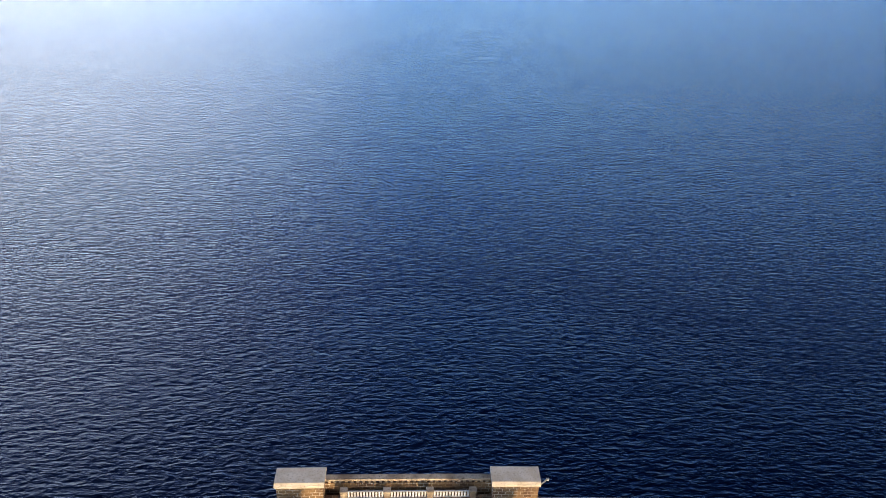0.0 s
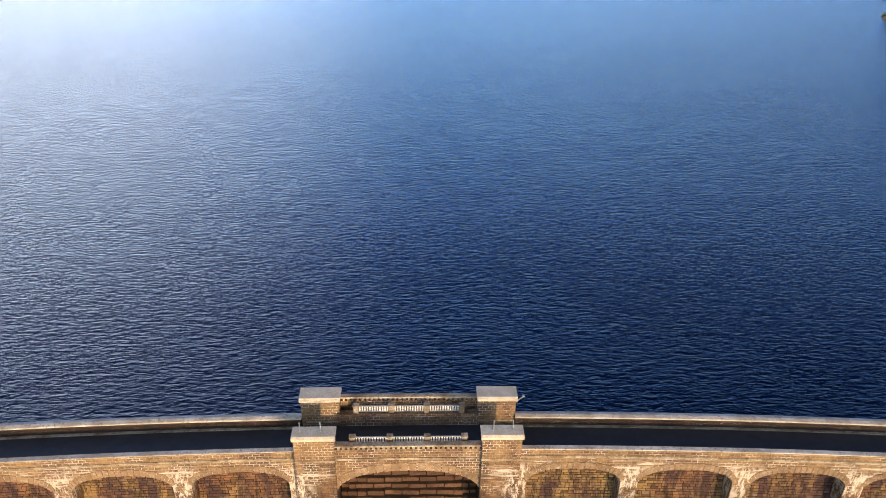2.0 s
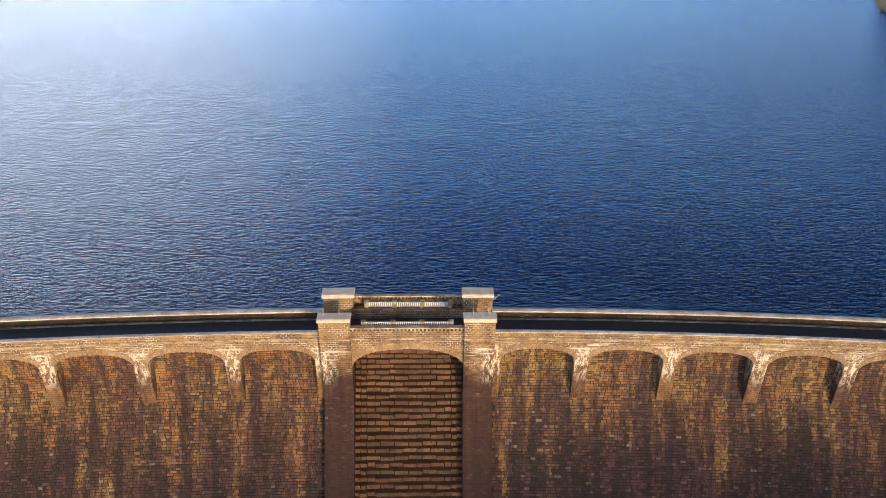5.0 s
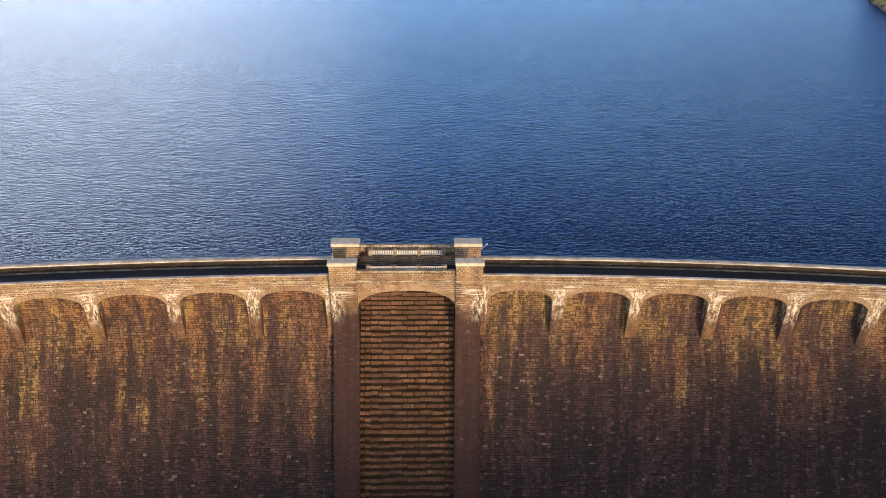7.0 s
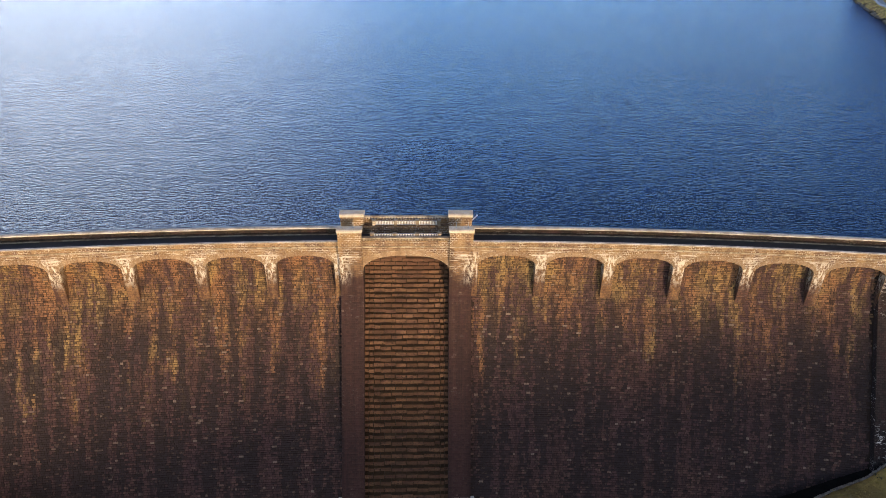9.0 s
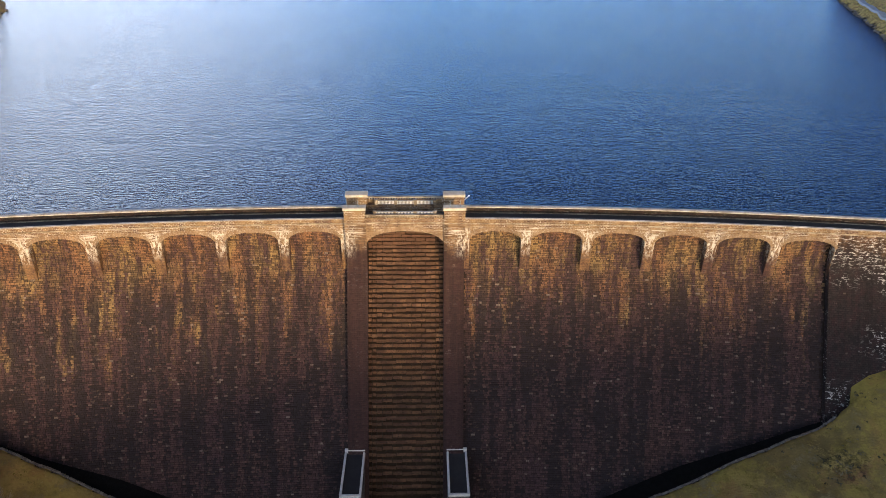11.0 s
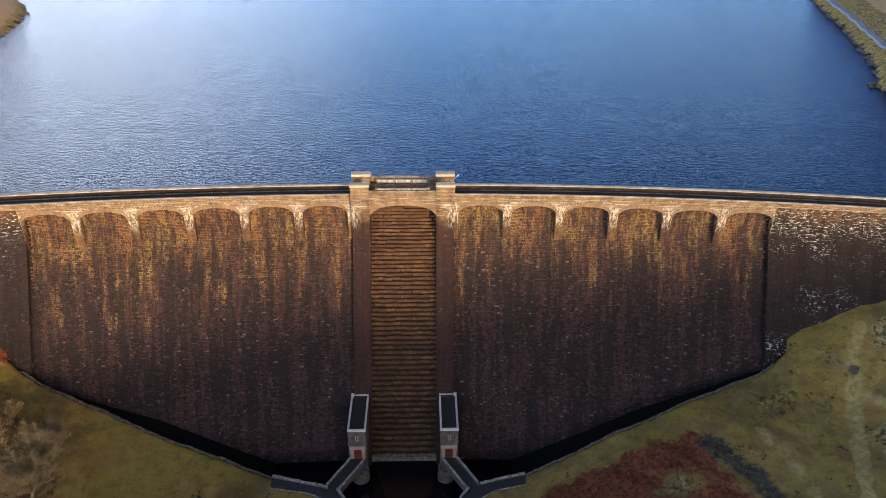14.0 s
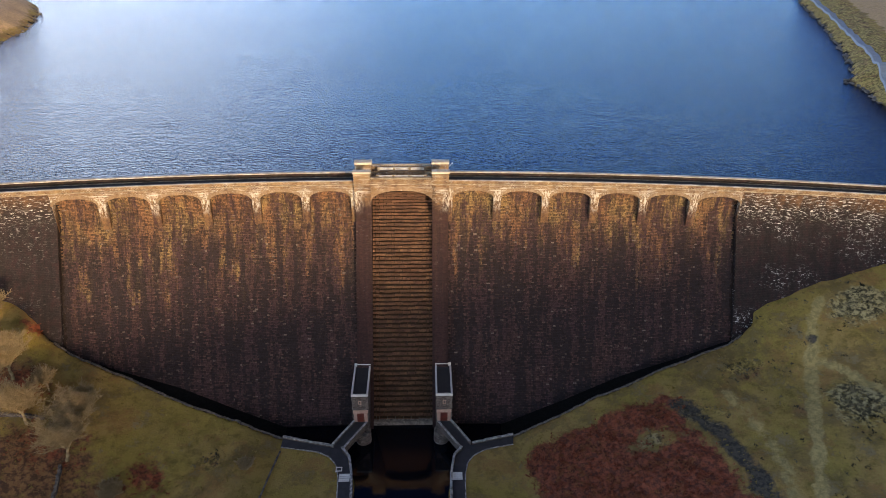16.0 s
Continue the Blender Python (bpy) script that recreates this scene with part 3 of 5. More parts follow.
# deck, parapets and copings
for s0, s1 in ((-HALF, -TOWER_OUT), (TOWER_OUT, HALF)):
    sweep("front_parapet", [(PLANE, 55.6), (PLANE, TOP - 0.14), (PLANE + 0.42, TOP - 0.14), (PLANE + 0.42, 55.6)], s0, s1, M_UPPER, dam, 4)
    sweep("string_course", [(PLANE - 0.12, 55.95), (PLANE - 0.12, 56.2), (PLANE + 0.1, 56.25), (PLANE + 0.1, 55.9)], s0, s1, M_COPING, dam, 4)
    sweep("front_coping", [(PLANE - 0.1, TOP - 0.137), (PLANE - 0.1, TOP), (PLANE + 0.5, TOP), (PLANE + 0.5, TOP - 0.137)], s0, s1, M_CREST, dam, 4, "pale weathered coping stones")
    sweep("rear_parapet", [(4.65, 55.6), (4.65, TOP + 0.02), (5.4, TOP + 0.02), (5.4, 45)], s0, s1, M_REAR_SHADE, dam, 4)
    sweep("rear_coping", [(4.5, TOP + 0.023), (4.5, TOP + 0.22), (5.0, TOP + 0.3), (5.5, TOP + 0.22), (5.5, TOP + 0.023)], s0, s1, M_CREST, dam, 4, "pale weathered coping stones")
road = sweep("road", [(PLANE + 0.42, DECK - 0.3), (PLANE + 0.42, DECK), (4.65, DECK), (4.65, DECK - 0.3)], -HALF, HALF, M_ASPHALT, None, 6)
tagged(road, "narrow dark asphalt road along the dam crest", "road", kind="structure")
for s0, s1 in ((-HALF, -TOWER_OUT), (TOWER_OUT, HALF)):
    k = sweep("kerb", [(4.3, DECK - 0.1), (4.3, DECK + 0.11), (4.64, DECK + 0.11), (4.64, DECK - 0.1)], s0, s1, M_COPING, None, 6)
    tagged(k, "low worn stone kerb beside the crest road", "kerb", kind="structure")

# the four towers over the spillway
for sign in (-1, 1):
    a, b = sorted((sign * TOWER_IN, sign * TOWER_OUT))
    for o0, o1, low in ((-1.25, 0.45, DECK - 0.1), (5.0, 7.0, 44)):
        t = sweep("tower", [(o0, low), (o0, 59.5), (o1, 59.5), (o1, low)], a, b, M_UPPER, dam, 2.2, "square stone tower with a flat pale cap")
        sweep("cap", [(o0 - 0.16, 59.5), (o0 - 0.16, 59.8), (o0 + 0.05, 60.0), (o1 - 0.05, 60.0), (o1 + 0.16, 59.8), (o1 + 0.16, 59.5)], a - 0.16, b + 0.16, M_CAP, t, 2.3, "pale flat capstone")
        sweep("band", [(o0 - 0.07, 56.4), (o0 - 0.07, 56.65), (o1 + 0.07, 56.65), (o1 + 0.07, 56.4)], a - 0.07, b + 0.07, M_COPING, t, 2.3)

# the bridge over the spillway: pierced outer parapets and inner railings
for front in (True, False):
    o0, o1, up = (-0.75, -0.35, 58.25) if front else (6.7, 7.1, 58.75)
    base = sweep("bridge_parapet", [(o0, 55.5), (o0, up - 0.62), (o1, up - 0.62), (o1, 55.5)], -TOWER_IN, TOWER_IN, M_UPPER, dam, 4, "pierced stone bridge parapet")
    sweep("coping", [(o0 - 0.12, up - 0.22), (o0 - 0.12, up), (o1 + 0.12, up), (o1 + 0.12, up - 0.22)], -TOWER_IN, TOWER_IN, M_COPING, base, 4)
    sweep("string_course", [(o0 - 0.14, 56.2), (o0 - 0.14, 56.45), (o1, 56.45), (o1, 56.2)], -TOWER_IN, TOWER_IN, M_COPING, base, 4)
    for i in range(29):
        s = -7.6 + 15.2 * i / 28
        sweep("block", [(o0 + 0.01, up - 0.62), (o0 + 0.01, up - 0.22), (o1 - 0.01, up - 0.22), (o1 - 0.01, up - 0.62)], s - 0.14, s + 0.14, M_COPING, base, 1)
sweep("bridge_slab", [(-0.35, 55.5), (-0.35, DECK - 0.02), (PLANE + 0.41, DECK - 0.02), (PLANE + 0.41, 55.5)], -TOWER_IN, TOWER_IN, M_COPING, dam, 4)
sweep("bridge_slab", [(4.66, 55.3), (4.66, DECK - 0.02), (6.7, DECK - 0.02), (6.7, 55.3)], -TOWER_IN, TOWER_IN, M_COPING, dam, 4)
sweep("bridge_slab", [(0.9, 55.3), (0.9, 55.78), (4.66, 55.78), (4.66, 55.3)], -TOWER_IN, TOWER_IN, M_COPING, dam, 4)


def railing(off, low):
    r = thing("railing", (0, off, low), "grey iron railing between four square stone posts", "railing", "bridge railings")
    for i in range(4):
        x = -6.15 + 4.1 * i
        bm = bmesh.new()
        box(bm, x - 0.3, x + 0.3, -0.28, 0.28, 0, 0.95, 0.02)
        p = part("post", bm, M_COPING, r)
        bm = bmesh.new()
        box(bm, x - 0.37, x + 0.37, -0.34, 0.34, 0.953, 1.12, 0.04)
        part("cap", bm, M_COPING, p)
        if i < 3:
            for z in (0.14, 0.9):
                bm = bmesh.new()
                box(bm, x + 0.3, x + 3.8, -0.06, 0.06, z - 0.05, z + 0.05)
                part("rail", bm, M_METAL, r)
            for j in range(12):
                bm = bmesh.new()
                xx = x + 0.3 + 3.5 * (j + 0.5) / 12
                box(bm, xx - 0.08, xx + 0.08, -0.07, 0.07, 0.19, 0.85, 0.02)
                part("baluster", bm, M_WHITE, r)
    return r


railing(0.35, 57.5)
railing(5.35, 57.55)
sweep("railing_plinth", [(0.0, DECK), (0.0, 57.5), (0.7, 57.5), (0.7, DECK)], -TOWER_IN, TOWER_IN, M_COPING, dam, 4)
sweep("railing_plinth", [(4.66, DECK - 0.02), (4.95, 57.55), (5.75, 57.55), (5.75, DECK - 0.02)], -TOWER_IN, TOWER_IN, M_UPPER, dam, 4)

for x in (-11.6, -9.4, 9.2, 11.3):
    p = thing("pole", (x, -0.4, 60.0), "thin pale metal pole on a tower cap", "pole", "tower poles")
    bm = bmesh.new()
    rod(bm, (0, 0, 0), (0, 0, 1.25), 0.06)
    part("shaft", bm, M_METAL, p)
    bm = bmesh.new()
    rod(bm, (0, 0, 0), (0, 0, 0.1), 0.16, 8)
    part("foot", bm, M_METAL, p)
p = thing("bracket", (12.46, 5.8, 58.2), "slanting pale metal bracket on a tower", "bracket")
bm = bmesh.new()
rod(bm, (-0.2, 0, 0), (0.9, 0, 1.2), 0.08)
part("arm", bm, M_METAL, p)
bm = bmesh.new()
box(bm, 0.75, 1.05, -0.12, 0.12, 1.1, 1.3, 0.02)
part("head", bm, M_METAL, p)

# ---- spillway steps, courses of large worn stones ----
spill = thing("spillway", (0, 0, 0), "stepped stone spillway of worn brown courses", "spillway", kind="structure")
rng = random.Random(4)


def course_tops():
    z, out = 54.2, []
    while z > 1.2:
        r = 0.74 + 0.42 * min(1.0, max(0.0, (53.5 - z) / 50))
        out.append((z - r, z))
        z -= r
    return out


COURSES = course_tops()
stone_meshes = {}


def step_stone(w, h):
    """A worn stone: a block with a rounded nose and a sagging front."""
    key = (round(w, 1), round(h, 2))
    if key not in stone_meshes:
        bm = bmesh.new()
        box(bm, -w / 2 + 0.055, w / 2 - 0.055, 0, 2.2, -h, 0)
        front_top = [e for e in bm.edges if all(v.co.y < 0.01 and v.co.z > -0.01 for v in e.verts)]
        bmesh.ops.bevel(bm, geom=front_top, offset=0.07, segments=1, affect="EDGES")
        for v in bm.verts:
            if v.co.y < 0.3 and v.co.z < -h * 0.5:
                v.co.y += 0.14
        for v in bm.verts:
            v.co += Vector((rng.uniform(-0.02, 0.02), rng.uniform(-0.06, 0.06) if v.co.y < 0.3 else 0, rng.uniform(-0.03, 0.03)))
        me = bpy.data.meshes.new("stone")
        bmesh.ops.recalc_face_normals(bm, faces=bm.faces)
        bm.to_mesh(me)
        bm.free()
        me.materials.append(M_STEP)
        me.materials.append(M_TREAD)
        # upward and sideways faces take the colour with painted shade
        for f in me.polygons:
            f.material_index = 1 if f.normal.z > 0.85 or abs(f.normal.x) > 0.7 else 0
        stone_meshes[key] = me
    return stone_meshes[key]


def course_stones(low, top, i):
    """Pose and mesh of each stone of one course."""
    widths = [0.9, 0.8] + [2.1] * 6 + [0.8, 0.9]
    if i % 2:
        widths = [0.8, 1.1, 1.2] + [2.1] * 5 + [1.1, 0.8, 0.8]
    k = (2 * TOWER_IN - 0.1) / sum(widths)
    x, h = -TOWER_IN + 0.05, top - low
    nose = face(min(low, 53)) + 0.9
    for w in widths:
        w = w * k
        yield step_stone(w, h), (x + w / 2, nose + rng.uniform(-0.14, 0.14), top + rng.uniform(-0.07, 0.03))
        x += w


loose, loose_faces, loose_mats = [], [], []
made = 0
for i, (low, top) in enumerate(COURSES):
    for me, (x, y, z) in course_stones(low, top, i):
        if made < 300:
            ob = new("stone", me)
            ob.parent, ob.location = spill, (x, y, z)
            made += 1
        else:
            n = len(loose)
            loose += [(v.co.x + x, v.co.y + y, v.co.z + z) for v in me.vertices]
            loose_faces += [tuple(n + q for q in p.vertices) for p in me.polygons]
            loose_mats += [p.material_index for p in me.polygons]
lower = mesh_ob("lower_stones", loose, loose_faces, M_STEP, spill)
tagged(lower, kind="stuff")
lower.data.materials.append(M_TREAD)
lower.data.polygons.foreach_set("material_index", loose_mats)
apron = sweep("apron", [(face(1.4) - 0.5, -4), (face(1.4) - 0.2, 1.5), (face(2), 1.7), (face(2) + 3, 1.7), (face(2) + 3, -4)], -TOWER_IN, TOWER_IN, M_RUBBLE, spill, 4)

# ---- ground: one sheet, valley below the dam and lake basin above it ----
TRENCH_L = [(-91, -21.4), (-87.6, -22.6), (-29.4, -38.3), (-16.6, -41.6), (-12.5, -45.0), (-11.6, -49.7), (-11.0, -57.3), (-11.0, -150)]
TRENCH_R = [(91, -21.6), (87.4, -23.0), (27.7, -38.5), (17.2, -41.2), (12.7, -45.0), (11.7, -51.0), (11.5, -57.8), (11.5, -150)]
LAKE, POOL = 48.1, 0.3


def smooth(v, a, b):
    t = np.clip((v - a) / (b - a), 0, 1)
    return t * t * (3 - 2 * t)


def line_distance(x, y, pts):
    d = np.full(x.shape, 1e9)
    for (ax, ay), (bx, by) in zip(pts, pts[1:]):
        t = np.clip(((x - ax) * (bx - ax) + (y - ay) * (by - ay)) / ((bx - ax) ** 2 + (by - ay) ** 2), 0, 1)
        d = np.minimum(d, np.hypot(x - ax - t * (bx - ax), y - ay - t * (by - ay)))
    return d


def inside(x, y, pts):
    hit = np.zeros(x.shape, bool)
    for (ax, ay), (bx, by) in zip(pts, pts[1:] + pts[:1]):
        cross = (ay > y) != (by > y)
        with np.errstate(divide="ignore", invalid="ignore"):
            hit ^= cross & (x < (bx - ax) * (y - ay) / (by - ay) + ax)
    return hit


TRENCH = TRENCH_L + [(p[0], p[1]) for p in reversed(TRENCH_R)] + [(91, 4), (-91, 4)]


def wave(x, y, k, seed):
    a = np.sin(x * k * 1.3 + seed) * np.cos(y * k * 0.9 + 2.1 * seed) + 0.6 * np.sin((x + y) * k * 2.1 + 3 * seed) + 0.4 * np.cos((x - 1.7 * y) * k * 3.7 + seed)
    return a / 2


def shore_right(y):
    return np.interp(y, [-60, 20, 70, 86, 112, 119, 124, 128, 134, 164, 241, 304, 364, 385, 420, 470, 900, 3000], [150, 165, 180, 183, 188.5, 187, 189, 196.5, 197.5, 210.7, 237, 256, 281, 298, 332, 372, 560, 900]) + 0.7 * np.sin(y * 0.31)


def shore_left(y):
    return np.interp(y, [-60, 20, 70, 100, 106, 112, 130, 165, 188, 220, 252, 275, 292, 330, 420, 900, 3000], [-150, -165, -178, -179, -174, -181, -203, -208, -204, -205.5, -216, -227, -240, -275, -330, -420, -600]) + 0.7 * np.sin(y * 0.27 + 1)


def open_ground(x, y):
    """Height of the land, without the trench along the dam's foot."""
    xr = np.maximum(x, 0)
    right = np.interp(xr, [0, 28, 48, 67, 81, 97, 122, 160, 200, 300, 600, 1500, 4000], [4.6, 4.6, 11.3, 17.2, 20.4, 24.0, 31.2, 50, 64, 92, 160, 230, 260])
    right = right + smooth(y, -44, -18) * np.interp(xr, [84, 87, 89.5, 95, 101, 108, 115, 124, 150, 176], [0, 1.2, 3.9, 6.0, 7.2, 8.0, 8.2, 7.7, 3.0, 0])
    xl = np.maximum(-x, 0)
    left = np.interp(xl, [0, 30, 48, 60, 75, 88, 100, 130, 160, 200, 300, 600, 1500, 4000], [4.6, 4.6, 9.7, 13.2, 17.1, 21.6, 24.2, 36, 50, 64, 92, 160, 230, 260])
    left = left + 8 * smooth(y, -44, -18) * smooth(xl, 82, 101) * smooth(xl, 176, 150) + 0.22 * np.clip(y + 26, -40, 0) * smooth(xl, 30, 60)
    down = np.where(x >= 0, right, left)
    # a spur of the valley side behind the camera
    spur = 58.0 + 0.12 * np.clip(x, -220, 400) + 4 * wave(x, y, 0.02, 3.0)
    down = np.maximum(down, down + (spur - down) * smooth(-y, 195, 275))
    d = np.maximum(x - shore_right(y), shore_left(y) - x)
    land = LAKE + 1.6 * (1 - np.exp(-np.maximum(d, 0) / 2.0)) + 0.46 * np.minimum(np.maximum(d, 0), 13) + 0.05 * np.maximum(d - 13, 0)
    bed = np.maximum(LAKE + 0.45 * np.minimum(d, 0), 22)
    up = np.where(d > 0, land, bed)
    y0 = np.sqrt(np.maximum(R * R - np.minimum(np.abs(x), 500) ** 2, 1)) - R
    w = smooth(y - y0, -5.5, 3.5)
    h = down * (1 - w) + up * w
    rough = 0.45 * wave(x, y, 0.16, 1.0) + 0.22 * wave(x, y, 0.43, 2.0) + 0.10 * wave(x, y, 1.1, 5.0)
    return h + rough * smooth(np.abs(x), 26, 40) * np.where((y > y0) & (d < 6), 0.25, 1.0)


def ground_height(x, y):
    x, y = np.asarray(x, float), np.asarray(y, float)
    h = open_ground(x, y)
    cut = inside(x, y, TRENCH)
    edge = np.minimum(line_distance(x, y, TRENCH_L), line_distance(x, y, TRENCH_R))
    depth = np.where(cut, smooth(edge, -0.1, 0.7), 0)
    floor = np.minimum(np.interp(np.abs(x), [0, 16, 20, 28, 42.6, 57.5, 72, 84, 91], [-3.0, -2.5, -1.4, 1.0, 6.0, 11.6, 15.9, 20.0, 21.7]) - 1.5 * (x < -18) * smooth(-x, 92, 80), h - 0.9)
    return h * (1 - depth) + floor * depth


def spaced(*runs):
    out = []
    for a, b, n in runs:
        out += list(np.linspace(a, b, n, endpoint=False))
    return np.array(out)


gx = spaced((-4000, -1000, 8), (-1000, -320, 16), (-320, -130, 60), (-130, 130, 290), (130, 320, 64), (320, 1000, 16), (1000, 4001, 9))
gy = spaced((-4000, -1000, 8), (-1000, -340, 14), (-340, -110, 40), (-110, -66, 26), (-66, -14, 66), (-14, 60, 20), (60, 330, 90), (330, 1000, 18), (1000, 4001, 9))
X, Y = np.meshgrid(gx, gy)
Z = ground_height(X, Y)
nx, ny = len(gx), len(gy)
idx = np.arange(nx * ny).reshape(ny, nx)
quads = np.stack([idx[:-1, :-1], idx[:-1, 1:], idx[1:, 1:], idx[1:, :-1]], -1).reshape(-1, 4)
ground = mesh_ob("ground", np.stack([X, Y, Z], -1).reshape(-1, 3).tolist(), quads.tolist(), M_GROUND, smooth=True)
tagged(ground, "rough winter grass and dead bracken on valley slopes", "ground", kind="structure")

TRACK_A = [(106, -22), (103, -26), (100.4, -32), (97.5, -39.4), (93, -50), (88.1, -61.4), (83.8, -72.6), (79, -90)]
TRACK_B = [(99.5, -35.5), (104.5, -41.4), (108.8, -48.8), (116, -60)]
TRACK_C = [(77, -39.5), (80, -50), (81, -60), (79, -75)]
GULLY = [(66.5, -41), (70, -47), (72.5, -52.6), (74.5, -62), (74.7, -72), (74, -90)]


def blob(x, y, cx, cy, rx, ry):
    return np.clip(1.35 - np.hypot((x - cx) / rx, (y - cy) / ry), 0, 1)


masks = {
    "bracken": np.maximum.reduce([
        np.clip(0.75 * np.minimum.reduce([(69 + 0.22 * (-41 - Y) - X) / 5, (X - 28.5) / 4, (-42.6 + 0.225 * (X - 28) - Y) / 3.5]) + 0.35 * wave(X, Y, 0.33, 7.0), 0, 1) * (1 - 0.7 * blob(X, Y, 58, -50, 7, 5)),
        0.7 * blob(X, Y, -92, -21, 4, 3), 0.5 * blob(X, Y, -79, -48, 10, 7), 0.55 * blob(X, Y, -58, -52, 7, 6), 0.6 * blob(X, Y, -90, -36, 7, 6)]),
    "rough": np.maximum.reduce([blob(X, Y, 114, -26, 8, 5), blob(X, Y, 103, -50, 7, 8), 0.7 * blob(X, Y, 84, -33, 6, 4), 0.6 * blob(X, Y, -45, -47, 4, 4), 0.8 * blob(X, Y, -100, -40, 14, 12), np.where((Y > 20) & (X > 150), np.clip(1 - (X - shore_right(Y) - 14) / 8, 0, 0.9), 0), 0.30 * np.clip((X - 70 + 7 * wave(X, Y, 0.2, 4.0)) / 14, 0, 1) * (Y < 0), 0.55 * blob(X, Y, 70, -46, 8, 6)]),
    "scrub": np.maximum.reduce([0.8 * blob(X, Y, -80, -54, 15, 14), 0.8 * blob(X, Y, -97, -36, 16, 10), 0.75 * blob(X, Y, -66, -60, 9, 9), 0.5 * blob(X, Y, -44.5, -46, 4, 4), 0.55 * blob(X, Y, 91, -50, 4, 5), 0.5 * blob(X, Y, 84, -36, 7, 3), np.where((Y > 20) & (X > 150), np.clip(1 - (X - shore_right(Y) - 16) / 10, 0, 0.42), 0)]),
    "gully": np.maximum(np.clip(1.0 - line_distance(X + wave(X, Y, 0.3, 6.0), Y, GULLY) / 4.2, 0, 0.8), 0.62 * blob(X, Y, 100.4, -31.5, 1.8, 2.2)),
    "thicket": np.maximum.reduce([0.85 * blob(X, Y, 114, -26, 9, 6), 0.8 * blob(X, Y, 103, -50, 8, 8), 0.5 * blob(X, Y, 58, -50, 6, 4)]),
    "moor": np.where((Y > 20), np.clip((shore_left(Y) - X) / 6, 0, 0.8), 0) + np.where((Y > 20) & (X > shore_right(Y) + 20), 0.7, 0),
    "track": np.maximum.reduce([np.clip(1.0 - line_distance(X + wave(X, Y, 0.3, 2.0), Y, TRACK_A) / 2.6, 0, 0.8), np.clip(0.95 - line_distance(X, Y + wave(X, Y, 0.3, 3.0), TRACK_B) / 2.4, 0, 0.7), np.clip(0.62 - line_distance(X, Y, TRACK_C) / 6.0, 0, 1)]),
    # whole trench floor, mud and painted shade together, and the lake's waterline
    "mud_shade": np.maximum.reduce([inside(X, Y, TRENCH).astype(float), np.where(Y > 0, np.clip(1 - np.abs(Z - LAKE - 0.2) / 1.3, 0, 1), 0)]),
}
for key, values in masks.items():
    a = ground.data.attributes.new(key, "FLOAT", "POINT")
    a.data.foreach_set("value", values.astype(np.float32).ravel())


def height(x, y):
    return float(ground_height(np.array([x]), np.array([y]))[0])


# ---- water ----
def lake():
    """A sheet that fits the dam's back and runs under both banks."""
    n = 48
    verts, faces = [], []
    for i in range(n + 1):
        s = -HALF - 60 + (2 * HALF + 120) * i / n
        x, y, _ = at(s, 5.25, 0)
        verts += [(x, y, LAKE), (x * 8.0, 3500, LAKE)]
    for i in range(n):
        faces.append((2 * i, 2 * i + 2, 2 * i + 3, 2 * i + 1))
    ob = mesh_ob("lake_water", verts, faces, M_LAKE)
    return tagged(ob, "dark blue rippled reservoir water behind the dam", "water", kind="structure")


lake()
pool = mesh_ob("pool_water", [(-45, -150, POOL), (45, -150, POOL), (45, -24, POOL), (-45, -24, POOL)], [(0, 1, 2, 3)], M_POOL)
tagged(pool, "black still pool at the foot of the spillway", "water", kind="structure")


# ---- walls and paths at the foot ----
def along(pts, step):
    """Points at even steps along a line, with their directions."""
    out = []
    for (ax, ay), (bx, by) in zip(pts, pts[1:]):
        ln = math.hypot(bx - ax, by - ay)
        n = max(1, round(ln / step))
        for i in range(n):
            t = i / n
            out.append((ax + (bx - ax) * t, ay + (by - ay) * t, (bx - ax) / ln, (by - ay) / ln, ln / n))
    return out


